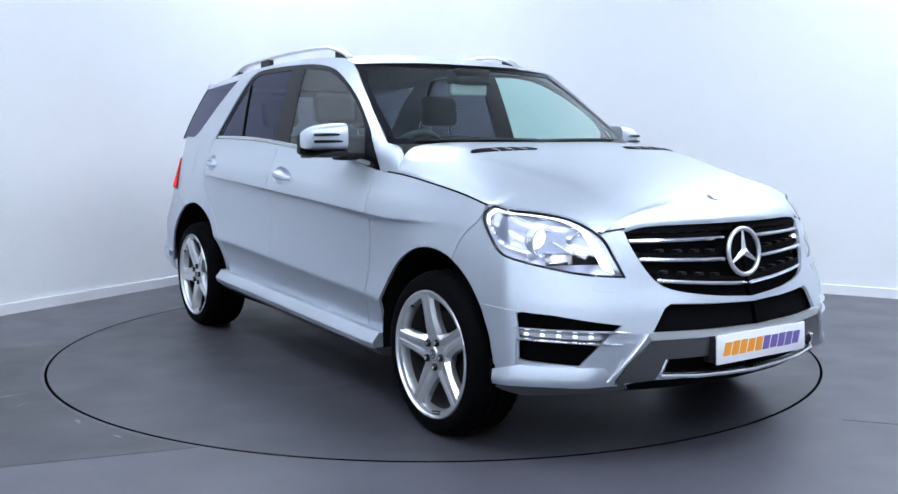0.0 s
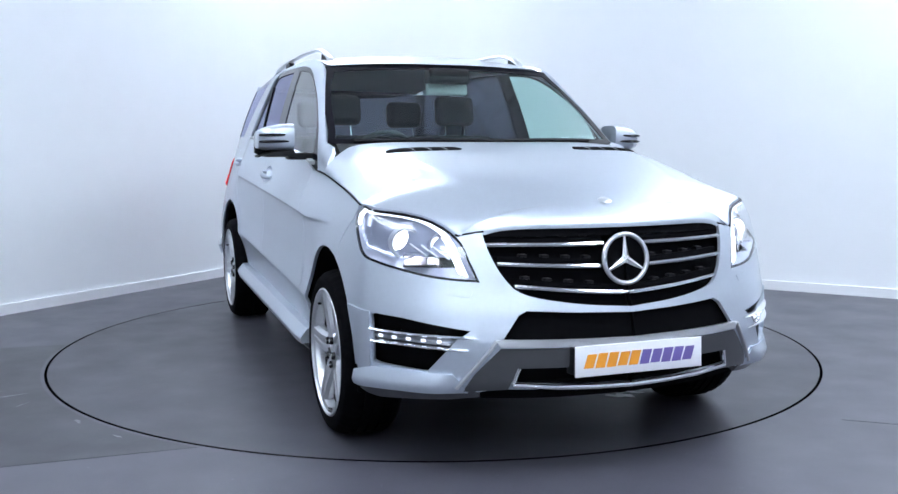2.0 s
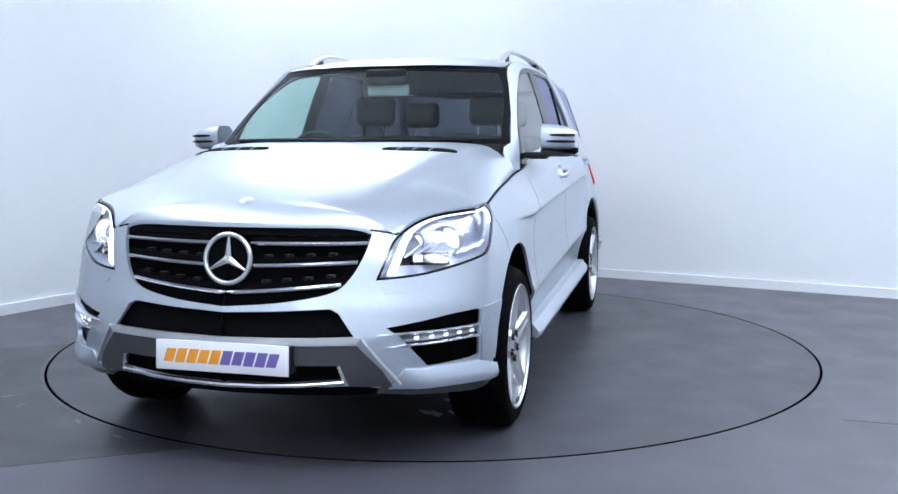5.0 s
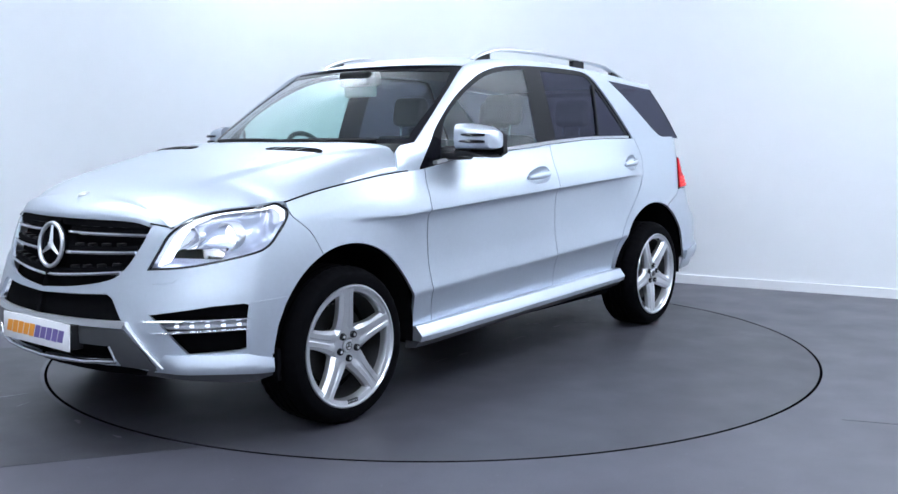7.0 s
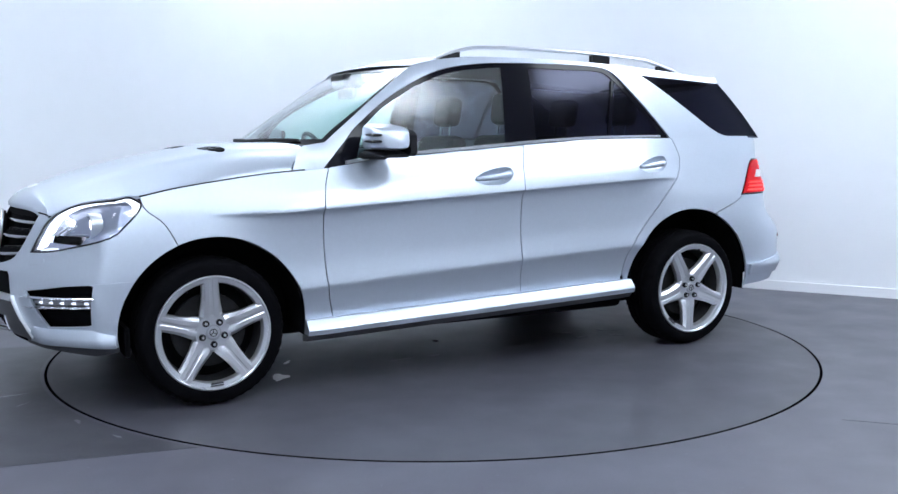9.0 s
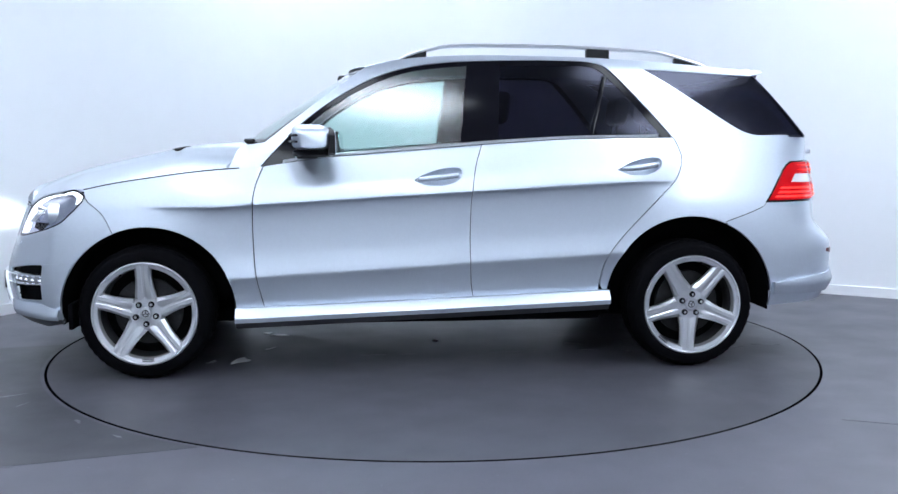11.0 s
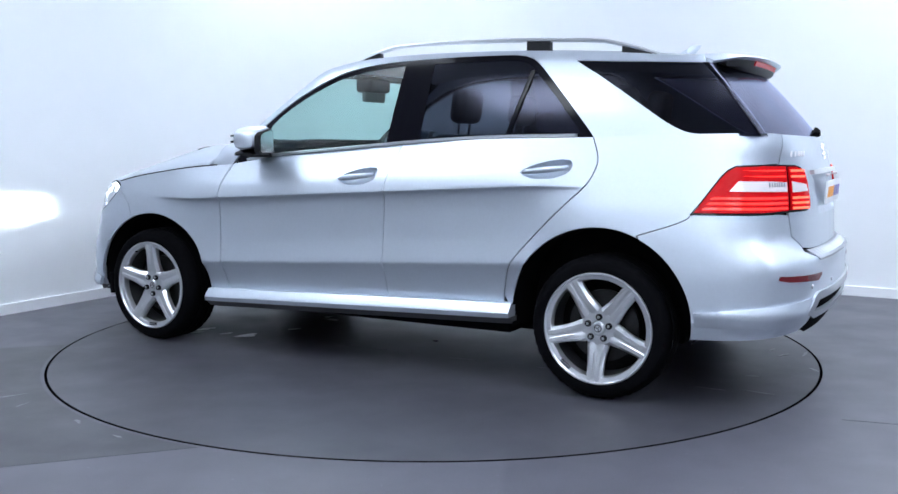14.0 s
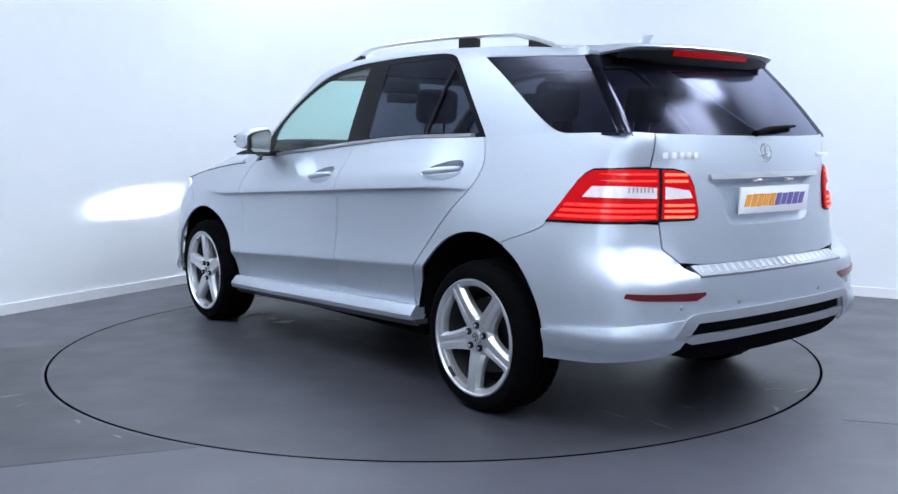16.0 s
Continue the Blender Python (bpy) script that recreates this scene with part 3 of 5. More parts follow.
# roof
def roof_mesh():
    bm = bmesh.new()
    rows = []
    for i in range(49):
        t = i / 48
        row = []
        for j in range(33):
            y = (-1 + 2 * j / 32) * (0.64 - 0.005 * (1 - t) - 0.045 * t)
            x0, x1 = 0.405 - 0.27 * y * y, -1.93 + 0.20 * y * y
            p = roof_at(x0 + (x1 - x0) * t, y)
            row.append(bm.verts.new(p))
        rows.append(row)
    for a, b in zip(rows, rows[1:]):
        for j in range(32):
            bm.faces.new((a[j], a[j + 1], b[j + 1], b[j]))
    bmesh.ops.recalc_face_normals(bm, faces=bm.faces)
    bm.normal_update()
    if sum(f.normal.z for f in bm.faces) < 0:
        bmesh.ops.reverse_faces(bm, faces=bm.faces)
    return bm


roof = part("roof", roof_mesh(), M_PAINT, car)

# side frames of the cabin: pillars and the rail over the doors
DLO = arc([(0.862, 1.108), (0.74, 1.24), (0.68, 1.305), (0.52, 1.432), (0.37, 1.523), (0.21, 1.598), (0.06, 1.64), (-0.1, 1.662), (-0.25, 1.672), (-0.56, 1.68), (-0.86, 1.678), (-0.96, 1.668)], 4)
DLO += arc([(-0.96, 1.668), (-1.03, 1.635), (-1.17, 1.49), (-1.33, 1.31), (-1.378, 1.25)], 4)
QUARTER_GLASS = [(-1.235, 1.632)] + arc([(-1.36, 1.56), (-1.48, 1.482), (-1.64, 1.375), (-1.74, 1.312), (-1.83, 1.275), (-1.96, 1.262)], 4) + [(-2.15, 1.258), (-2.04, 1.41), (-1.95, 1.515), (-1.868, 1.60)]
PILLAR_FRONT = [(1.03, 1.09), (0.985, 1.19), (0.955, 1.215), (0.842, 1.232)]
EDGE_TOP = [(0.842, 1.232), (0.59, 1.43), (0.455, 1.53), (0.315, 1.63)] + [(x, roof_at(x, 0.595).z) for x in (0.2, 0.05, -0.1, -0.3, -0.6, -0.9, -1.2, -1.5, -1.8)]
EDGE_TOP = EDGE_TOP[:1] + arc(EDGE_TOP[1:], 4)
_edge = np.array([p for a, b in zip([(1.0, 1.175), (0.97, 1.205), (0.90, 1.225)] + EDGE_TOP, [(0.97, 1.205), (0.90, 1.225)] + EDGE_TOP) for p in np.linspace(a, b, 40)])


def frame_at(x, z):
    """The cabin side, rolled in towards the roof and the windscreen."""
    e = float(np.min(np.hypot(_edge[:, 0] - x, _edge[:, 1] - z)))
    w = 0.075
    k = (1 - e / w) ** 2 if e < w else 0.0
    return Vector((x, cabin_y(x, z) - 0.022 * k, z))


side_frame = [(0.862, 1.098)] + PILLAR_FRONT + EDGE_TOP[1:] + [(-1.86, 1.64), (-1.868, 1.602), (-1.235, 1.634)] + QUARTER_GLASS[1:-4] + [(-1.955, 1.25), (-1.8, 1.25), (-1.384, 1.25)] + DLO[::-1]
pair("side_frame", lambda: panel(side_frame, frame_at, gap=0.0005, grid=0.022, thick=0.02), M_PAINT)

# glass
F_GLASS = arc([(0.69, 1.142), (0.63, 1.30), (0.53, 1.40), (0.37, 1.498), (0.21, 1.573), (0.06, 1.618), (-0.1, 1.64), (-0.248, 1.652)], 3) + [(-0.20, 1.222), (0.06, 1.20), (0.4, 1.172)]
R_GLASS = [(-0.425, 1.655)] + arc([(-0.86, 1.657), (-0.95, 1.647), (-1.01, 1.61), (-1.15, 1.465), (-1.315, 1.272)], 3) + [(-0.86, 1.263), (-0.40, 1.242)]
pair("window_surround", lambda: panel(DLO[1:-1] + BELT_R[::-1] + BELT_F[::-1], cabin, gap=-0.003, thick=0.0, out=-0.010, grid=0.04, holes=[F_GLASS, R_GLASS]), M_SURROUND, label="black window surround")
pair("front_door_window", lambda: panel(F_GLASS, cabin, gap=-0.006, thick=0.003, out=-0.014, grid=0.06), M_GLASS_F)
pair("rear_door_window", lambda: panel(R_GLASS, cabin, gap=-0.006, thick=0.003, out=-0.014, grid=0.06), M_GLASS_R, label="dark privacy glass")
pair("quarter_window", lambda: panel(QUARTER_GLASS, cabin, gap=0.0, thick=0.003, out=-0.002, grid=0.05), M_GLASS_R)
WS = [(-0.772, 1.228), (0, 1.205), (0.772, 1.228), (0.755, 1.28), (0.728, 1.42), (0.69, 1.53), (0.645, 1.63), (0.3, 1.647), (0, 1.652), (-0.3, 1.647), (-0.645, 1.63), (-0.69, 1.53), (-0.728, 1.42), (-0.755, 1.28)]
part("windscreen", panel(WS, screen, gap=0.0, thick=0.003, grid=0.06), M_GLASS_F, car)
RW = [(-0.70, 1.258), (0, 1.25), (0.70, 1.258), (0.665, 1.45), (0.61, 1.60), (0, 1.635), (-0.61, 1.60), (-0.665, 1.45)]


def corner_glass():
    """The dark glass that wraps from the side round to the rear window."""
    bm = bmesh.new()
    rings = []
    for z in np.linspace(1.266, 1.602, 13):
        xa = float(np.interp(z, [1.258, 1.41, 1.515, 1.60], [-2.15, -2.04, -1.95, -1.868]))
        yb = float(np.interp(z, [1.258, 1.45, 1.60], [0.70, 0.665, 0.61]))
        p0 = cabin(xa + 0.008, z) + Vector((0, 0.001, 0))
        p2 = tail(yb - 0.008, z) + Vector((-0.001, 0, 0))
        p1 = Vector((min(tail(p0.y, z).x, p2.x) - 0.006, p0.y - 0.006, z))
        curve = [p0 * (1 - t) ** 2 + p1 * 2 * t * (1 - t) + p2 * t * t for t in (k / 8 for k in range(9))]
        rings.append(curve + [p2 + Vector((0.012, -0.006, 0)), p0 + Vector((0.006, -0.012, 0))])
    loft(bm, rings)
    return bm


pair("corner_glass", corner_glass, M_GLASS_R, label="dark glass round the rear corner")
part("rear_window", panel(RW, tail, gap=0.0, thick=0.003, grid=0.06), M_GLASS_R, car)

# bumpers, both halves of one skin
def both_halves(make):
    bm = make()
    me = bpy.data.meshes.new("half")
    other = mirror(make())
    other.to_mesh(me)
    other.free()
    bm.from_mesh(me)
    bpy.data.meshes.remove(me)
    bmesh.ops.remove_doubles(bm, verts=[v for v in bm.verts if abs(v.co.y) < 0.0005], dist=0.004)
    return bm


LAMP += arc([(us(1.752), 0.962), (us(1.765), 0.925), (us(1.83), 0.865), (us(1.93), 0.805), (uf(0.76), 0.752), (uf(0.66), 0.735), (uf(0.552), 0.728)], 4)[1:-1]
GRILLE = Fy(arc([(0, 0.632), (0.2, 0.648), (0.39, 0.682), (0.46, 0.735), (0.51, 0.83), (0.53, 0.905)], 4) + [(0.50, 0.925), (0.25, 0.928), (0, 0.929)])
INTAKE = Fy([(0, 0.522), (0.49, 0.527), (0.43, 0.612), (0.40, 0.628), (0.2, 0.617), (0, 0.609)])
LOWER = Fy([(0, 0.345), (0.2, 0.348), (0.465, 0.366), (0.44, 0.423), (0, 0.423)])
FOG = [(us(1.985), 0.595), (us(2.0), 0.60), (uf(0.80), 0.592), (uf(0.60), 0.557), (uf(0.645), 0.525), (uf(0.735), 0.405), (us(2.01), 0.417), (us(1.99), 0.424)]


def front_skin():
    out = S([(1.755, 0.955)]) + [p for p in LAMP[25:]] + [LAMP[0]] + LAMP[1:9] + [(uf(0.585), 0.893), (uf(0.55), 0.903)] + GRILLE[5 * 4:5 * 4 + 1] + GRILLE[:21][::-1]
    out += Fy([(0, 0.336), (0.3, 0.338), (0.5, 0.342), (0.62, 0.318)]) + S([(2.0, 0.28), (1.883, 0.30)]) + S(round_arch(*AF, 0, 68, 24)) + S(arc([seam_x, (1.66, 0.86), (1.735, 0.925), (1.755, 0.955)], 4)[1:-1])
    return panel(out, body, holes=[INTAKE_H, LOWER_H, FOG], gap=0.0015, grid=0.024)


INTAKE_H = [(u if u > 0.003 else -0.02, z) for u, z in INTAKE]
LOWER_H = [(u if u > 0.003 else -0.02, z) for u, z in LOWER]
part("front_bumper", both_halves(front_skin), M_PAINT, car)


def rear_skin():
    out = S(arc([(-1.64, 0.80), (-1.85, 0.872), (-1.90, 0.905)], 4)) + Ry([(0.72, 0.905), (0.657, 0.90), (0.642, 0.80), (0.577, 0.743), (0.545, 0.715), (0.52, 0.697), (0.45, 0.69), (0.2, 0.69), (0, 0.69)])
    out += Ry([(0, 0.52), (0.45, 0.52), (0.53, 0.50), (0.60, 0.40), (0.66, 0.37)]) + S([(-2.15, 0.345), (-1.905, 0.335)]) + S(round_arch(*AR, 185, 116, 24))
    return panel(out, body, gap=0.0015, grid=0.026)


part("rear_bumper", both_halves(rear_skin), M_PAINT, car)


RECESS = Ry([(0, 0.885), (0.27, 0.888), (0.305, 0.91), (0.36, 1.06), (0.40, 1.075), (0, 1.078)])
RECESS_H = [(u + 0.02 if u > ur(0) - 0.003 else u, z) for u, z in RECESS]


def gate_skin():
    out = Ry([(0, 0.73), (0.2, 0.73), (0.45, 0.732), (0.575, 0.745), (0.64, 0.80), (0.655, 0.90), (0.67, 1.0), (0.695, 1.13), (0.70, 1.268), (0.35, 1.262), (0, 1.26)])
    return panel(out, body, holes=[RECESS_H], gap=0.002, grid=0.03)


part("tailgate", both_halves(gate_skin), M_PAINT, car)

# dark shell behind the gaps, wheel housings and floor pan
def inner_shell():
    out = S([(1.03, 1.07), (0.84, 1.08), (0, 1.16), (-1, 1.22), (-1.8, 1.22)]) + Ry([(0.7, 1.22), (0, 1.22), (0, 0.42), (0.6, 0.42)]) + S([(-1.92, 0.40)] + round_arch(AR[0], AR[1], AR[2] + 0.01, 176, 4, 30) + [(0.99, 0.33)] + round_arch(AF[0], AF[1], AF[2] + 0.01, 176, 4, 30)) + Fy([(0.8, 0.36), (0.4, 0.36), (0, 0.36), (0, 0.88), (0.5, 0.86)]) + S([(2.0, 0.9), (1.7, 0.95)])
    return panel(out, body, gap=0, thick=0, out=-0.06, grid=0.05, holes=[LAMP])


for bmx in (inner_shell(), mirror(inner_shell())):
    part("inner_shell", bmx, M_UNDER, car)


def wheel_house(cx, cz, r):
    bm = bmesh.new()
    pts = round_arch(cx, cz, r - 0.004, -8, 188, 30)
    rows = [[bm.verts.new((x, y, z)) for x, z in pts] for y in (0.905, 0.6)]
    for i in range(30):
        bm.faces.new((rows[0][i], rows[0][i + 1], rows[1][i + 1], rows[1][i]))
    bm.faces.new(rows[1])
    return bm


for a in (AF, AR):
    pair("wheel_housing", lambda: wheel_house(*a), M_UNDER)
bm = bmesh.new()
box(bm, -1.80, 1.95, -0.6, 0.6, 0.235, 0.40, 0.03)
box(bm, -0.98, 0.98, -0.86, 0.86, 0.262, 0.40, 0.03)
part("floor_pan", bm, M_UNDER, car)


# ---------------------------------------------------------------- wheels (outer face towards +y)
def wheel(x, y, turn, flip):
    root = new("wheel")
    root.parent = car
    root.matrix_local = pose(x, y, 0.348) @ pose(0, 0, 0, 0, 0, 180 if flip else 0) @ pose(0, 0, 0, 0, turn, 0)
    R, W = 0.349, 0.255
    bm = bmesh.new()
    prof = [(0.268, -0.012), (0.275, 0.002), (0.30, 0.004), (0.322, -0.004), (0.338, -0.022), (R - 0.003, -0.045)]
    for k in range(4):
        a = -0.055 - k * 0.042
        prof += [(R, a), (R, a - 0.018), (R - 0.009, a - 0.020), (R - 0.009, a - 0.027), (R, a - 0.029)]
    prof += [(R - 0.003, -W + 0.03), (0.33, -W + 0.012), (0.30, -W), (0.268, -W + 0.01)]
    lathe(bm, prof, 144)
    for v in bm.verts:
        a = math.atan2(v.co.z, v.co.x) / math.tau * 48
        if math.hypot(v.co.x, v.co.z) > 0.335 and (v.co.y > -0.08 or v.co.y < -0.18) and a % 1 > 0.64:
            v.co.x, v.co.z = v.co.x * 0.989, v.co.z * 0.989
    part("tyre", bm, M_RUBBER, root, "black low-profile tyre", sharp=30)
    bm = bmesh.new()
    lathe(bm, [(0.272, -0.004), (0.269, 0.002), (0.264, 0.003), (0.258, -0.006), (0.240, -0.010), (0.236, -0.018), (0.235, -0.05), (0.262, -0.05), (0.268, -0.02)], 72)
    part("rim", bm, M_RIM, root, "silver alloy rim")
    # barrel and brake disc are coloured dark for the shade behind the spokes
    bm = bmesh.new()
    lathe(bm, [(0.235, -0.05), (0.225, -0.20), (0.26, -0.22), (0.262, -0.05)], 72)
    part("rim_barrel", bm, M_BARREL, root, "inside of the rim, coloured dark for shade")
    bm = bmesh.new()
    lathe(bm, [(0.001, -0.030), (0.005, -0.030), (0.006, -0.045), (0.001, -0.045)], 10, m=Matrix.Translation((0.235 * math.sin(0.5), 0.026, 0.235 * math.cos(0.5))))
    part("tyre_valve", bm, M_GLOSSBLACK, root, "black tyre valve")
    for k in range(5):
        bm = bmesh.new()
        a = math.tau * k / 5
        rings = []
        for rr, w, d in ((0.045, 0.044, -0.030), (0.085, 0.054, -0.024), (0.105, 0.051, -0.020), (0.13, 0.046, -0.016), (0.17, 0.042, -0.012), (0.22, 0.041, -0.008), (0.245, 0.044, -0.006), (0.258, 0.052, -0.006)):
            row = []
            for s, e in ((-1, -0.04), (-0.98, -0.016), (-0.66, 0.0), (-0.22, 0.0), (-0.12, -0.003), (0.12, -0.003), (0.22, 0.0), (0.66, 0.0), (0.98, -0.016), (1, -0.04)):
                row.append(Vector((s * w, d + e, rr)))
            rings.append(row)
        loft(bm, rings)
        bmesh.ops.transform(bm, matrix=Matrix.Rotation(a, 4, "Y"), verts=bm.verts)
        part("spoke", bm, M_RIM, root, sharp=30)
    bm = bmesh.new()
    lathe(bm, [(0.001, -0.034), (0.034, -0.034), (0.036, -0.026), (0.082, -0.026), (0.098, -0.05), (0.09, -0.08), (0.001, -0.08)], 40)
    part("hub", bm, M_RIM, root)
    bm = bmesh.new()
    lathe(bm, [(0.001, -0.020), (0.012, -0.020), (0.014, -0.018), (0.028, -0.0185), (0.031, -0.022), (0.031, -0.04), (0.001, -0.04)], 32)
    cap = part("hub_cap", bm, M_RIM, root, "round silver hub cap")
    bm = bmesh.new()
    lathe(bm, [(0.017 + 0.0022 * math.cos(k * math.tau / 6), -0.0175 + 0.0015 * math.sin(k * math.tau / 6)) for k in range(6)], 24)
    part("cap_ring", bm, M_BARREL, cap, "dark ring on the hub cap")
    for k in range(3):
        bm = bmesh.new()
        box(bm, -0.002, 0.002, -0.019, -0.0165, 0.0, 0.017, 0.0, Matrix.Rotation(math.tau * k / 3, 4, "Y"))
        part("cap_ray", bm, M_BARREL, cap, smooth=False)
    for k in range(2):
        bm = bmesh.new()
        box(bm, -0.030, 0.030, -0.012, -0.004, -0.2525 + 0.010 * k, -0.2465 + 0.010 * k, 0.0, Matrix.Identity(4))
        part("rim_mark", bm, M_BARREL, root, "small dark bars of lettering on the rim", smooth=False)
    for k in range(5):
        bm = bmesh.new()
        a = math.tau * (k + 0.5) / 5
        lathe(bm, [(0.001, -0.012), (0.013, -0.012), (0.016, -0.017), (0.016, -0.045), (0.001, -0.045)], 14, m=Matrix.Translation((0.054 * math.sin(a), 0, 0.056 * math.cos(a))))
        bolt = part("wheel_bolt", bm, M_GLOSSBLACK, root)
        bm = bmesh.new()
        lathe(bm, [(0.001, -0.0105), (0.006, -0.0105), (0.0075, -0.013), (0.001, -0.013)], 10, m=Matrix.Translation((0.054 * math.sin(a), 0, 0.056 * math.cos(a))))
        part("bolt_tip", bm, M_SATIN, bolt, "bright bolt tip")
    bm = bmesh.new()
    lathe(bm, [(0.06, -0.105), (0.175, -0.105), (0.175, -0.13), (0.06, -0.13)], 48)
    part("brake_disc", bm, M_STEEL, root, "grey steel brake disc")
    bm = bmesh.new()
    lathe(bm, [(0.001, -0.15), (0.24, -0.15), (0.24, -0.16), (0.001, -0.16)], 32)
    part("brake_shield", bm, M_UNDER, root)
    return root


wheel(1.458, 0.945, 2, False)
wheel(-1.458, 0.945, -40, False)
wheel(1.458, -0.945, 10, True)
wheel(-1.458, -0.945, 25, True)


# ---------------------------------------------------------------- body details
def patch(surf, name, outline, material, parent=car, label="", out=0.0, thick=0.01, grid=0.03, gap=0.0, holes=(), twin=True):
    make = lambda: panel(outline, surf, holes=holes, gap=gap, thick=thick, grid=grid, out=out)
    if twin:
        return pair(name, make, material, parent, label)
    return part(name, both_halves(make), material, parent, label)


# sill skirts: a bright upper face over a darker turned-in lower face
def skirt(rows):
    bm = bmesh.new()
    rings = []
    for k in range(25):
        x = 1.0 - 2.0 * k / 24
        rise = 0.035 * (1.0 - x)
        end = 0.008 * step3(0.97, 1.0, abs(x))
        rings.append([Vector((x - math.copysign(end * (0.352 - z), x), y - end, z + rise)) for y, z in rows])
    loft(bm, rings)
    return bm


pair("side_skirt", lambda: skirt([(0.88, 0.362), (0.928, 0.362), (0.960, 0.324), (0.964, 0.314), (0.957, 0.290), (0.88, 0.290)]), M_PAINT, label="silver painted sill skirt", sharp=25)
pair("lower_sill", lambda: skirt([(0.86, 0.292), (0.948, 0.292), (0.915, 0.256), (0.86, 0.250)]), M_SKID, label="dark grey lower sill", sharp=25)


def ribbon(line, surf, w, t, out=0.004):
    """A thin trim strip along a line on a surface."""
    bm = bmesh.new()
    rings = []
    for a, b in line:
        p = surf(a, b)
        rings.append([p + Vector((0, out, 0)), p + Vector((0, out + t, 0.15 * w)), p + Vector((0, out + t, 0.85 * w)), p + Vector((0, out, w)), p + Vector((0, -0.012, w)), p + Vector((0, -0.012, 0))])
    loft(bm, rings)
    return bm


pair("front_belt_strip", lambda: ribbon(BELT_F[2:], lambda x, z: cabin(x, z), 0.017, 0.006, 0.008), M_SATIN, label="chrome strip below the window")
pair("rear_belt_strip", lambda: ribbon(BELT_R[:-1], lambda x, z: cabin(x, z), 0.017, 0.006, 0.008), M_SATIN, label="chrome strip below the window")


# divider in the rear door window
def divider():
    bm = bmesh.new()
    rings = []
    for k in range(9):
        t = k / 8
        x, z = -0.912 - 0.098 * t, 1.258 + 0.335 * t
        p = cabin(x, z) + Vector((0, -0.010, 0))
        rings.append([p + Vector((a, b, 0)) for a, b in ((0.012, -0.004), (0.012, 0.004), (0, 0.006), (-0.012, 0.004), (-0.012, -0.004))])
    loft(bm, rings)
    return bm


pair("window_divider", divider, M_SURROUND, label="black bar across the window")


# door handles
def handle_cup(x, z):
    line = densify(np.array(cup_line(x, z)), 0.008)

    def bowl(u, v):
        d = float(np.min(np.hypot(line[:, 0] - u, line[:, 1] - v))) if inside(line, np.array([[u, v]]))[0] else 0.0
        return body(u, v) - Vector((0, 0.001 + 0.040 * min(1.0, d / 0.034) ** 0.6, 0))

    return panel(line, bowl, gap=-0.004, thick=0.0, grid=0.008, step=0.01)


def handle_bar(x, z):
    bm = bmesh.new()
    rings = []
    for k in range(13):
        t = k / 12
        px = x + 0.108 - 0.216 * t
        pz = z - 0.016 + 0.022 * t
        base = side(px, pz)
        lift = 0.034 * math.sin(math.pi * min(1, max(0, t))) ** 0.45
        h = 0.011 + 0.005 * math.sin(math.pi * t)
        rings.append([base + Vector((0, lift + 0.010 * math.sin(a), h * math.cos(a))) for a in [j * math.tau / 10 for j in range(10)]])
    loft(bm, rings)
    return bm


for (hx, hz), doors in zip(HANDLES, (FD, RD)):
    for bmx, d in zip((handle_cup(hx, hz), mirror(handle_cup(hx, hz))), doors):
        part("handle_cup", bmx, M_PAINT, d, "hollow recess behind the handle")
    for bmx, d in zip((handle_bar(hx, hz), mirror(handle_bar(hx, hz))), doors):
        part("door_handle", bmx, M_PAINT, d, "silver door handle with a chrome line")


# mirrors
def mirror_shell(z0, z1, grow):
    bm = bmesh.new()
    rings = []
    for k in range(9):
        t = k / 8
        y = 0.903 + 0.168 * t
        w = (0.085 + 0.012 * math.sin(math.pi * t)) * (1 - 0.22 * max(0, t - 0.75) / 0.25) + grow
        hi = z1 - 0.032 * t**2 - 0.008 * max(0, t - 0.8) / 0.2
        lo = z0 + 0.01 * max(0, t - 0.8) / 0.2
        cx = 0.605 - 0.03 * t
        mid, hh = (hi + lo) / 2, (hi - lo) / 2
        ring = []
        for j in range(20):
            a = j * math.tau / 20
            ca, sa = math.cos(a), math.sin(a)
            ring.append(Vector((cx + w * math.copysign(abs(ca) ** 0.55, ca), y, mid + hh * math.copysign(abs(sa) ** 0.42, sa))))
        rings.append(ring)
    loft(bm, rings)
    return bm


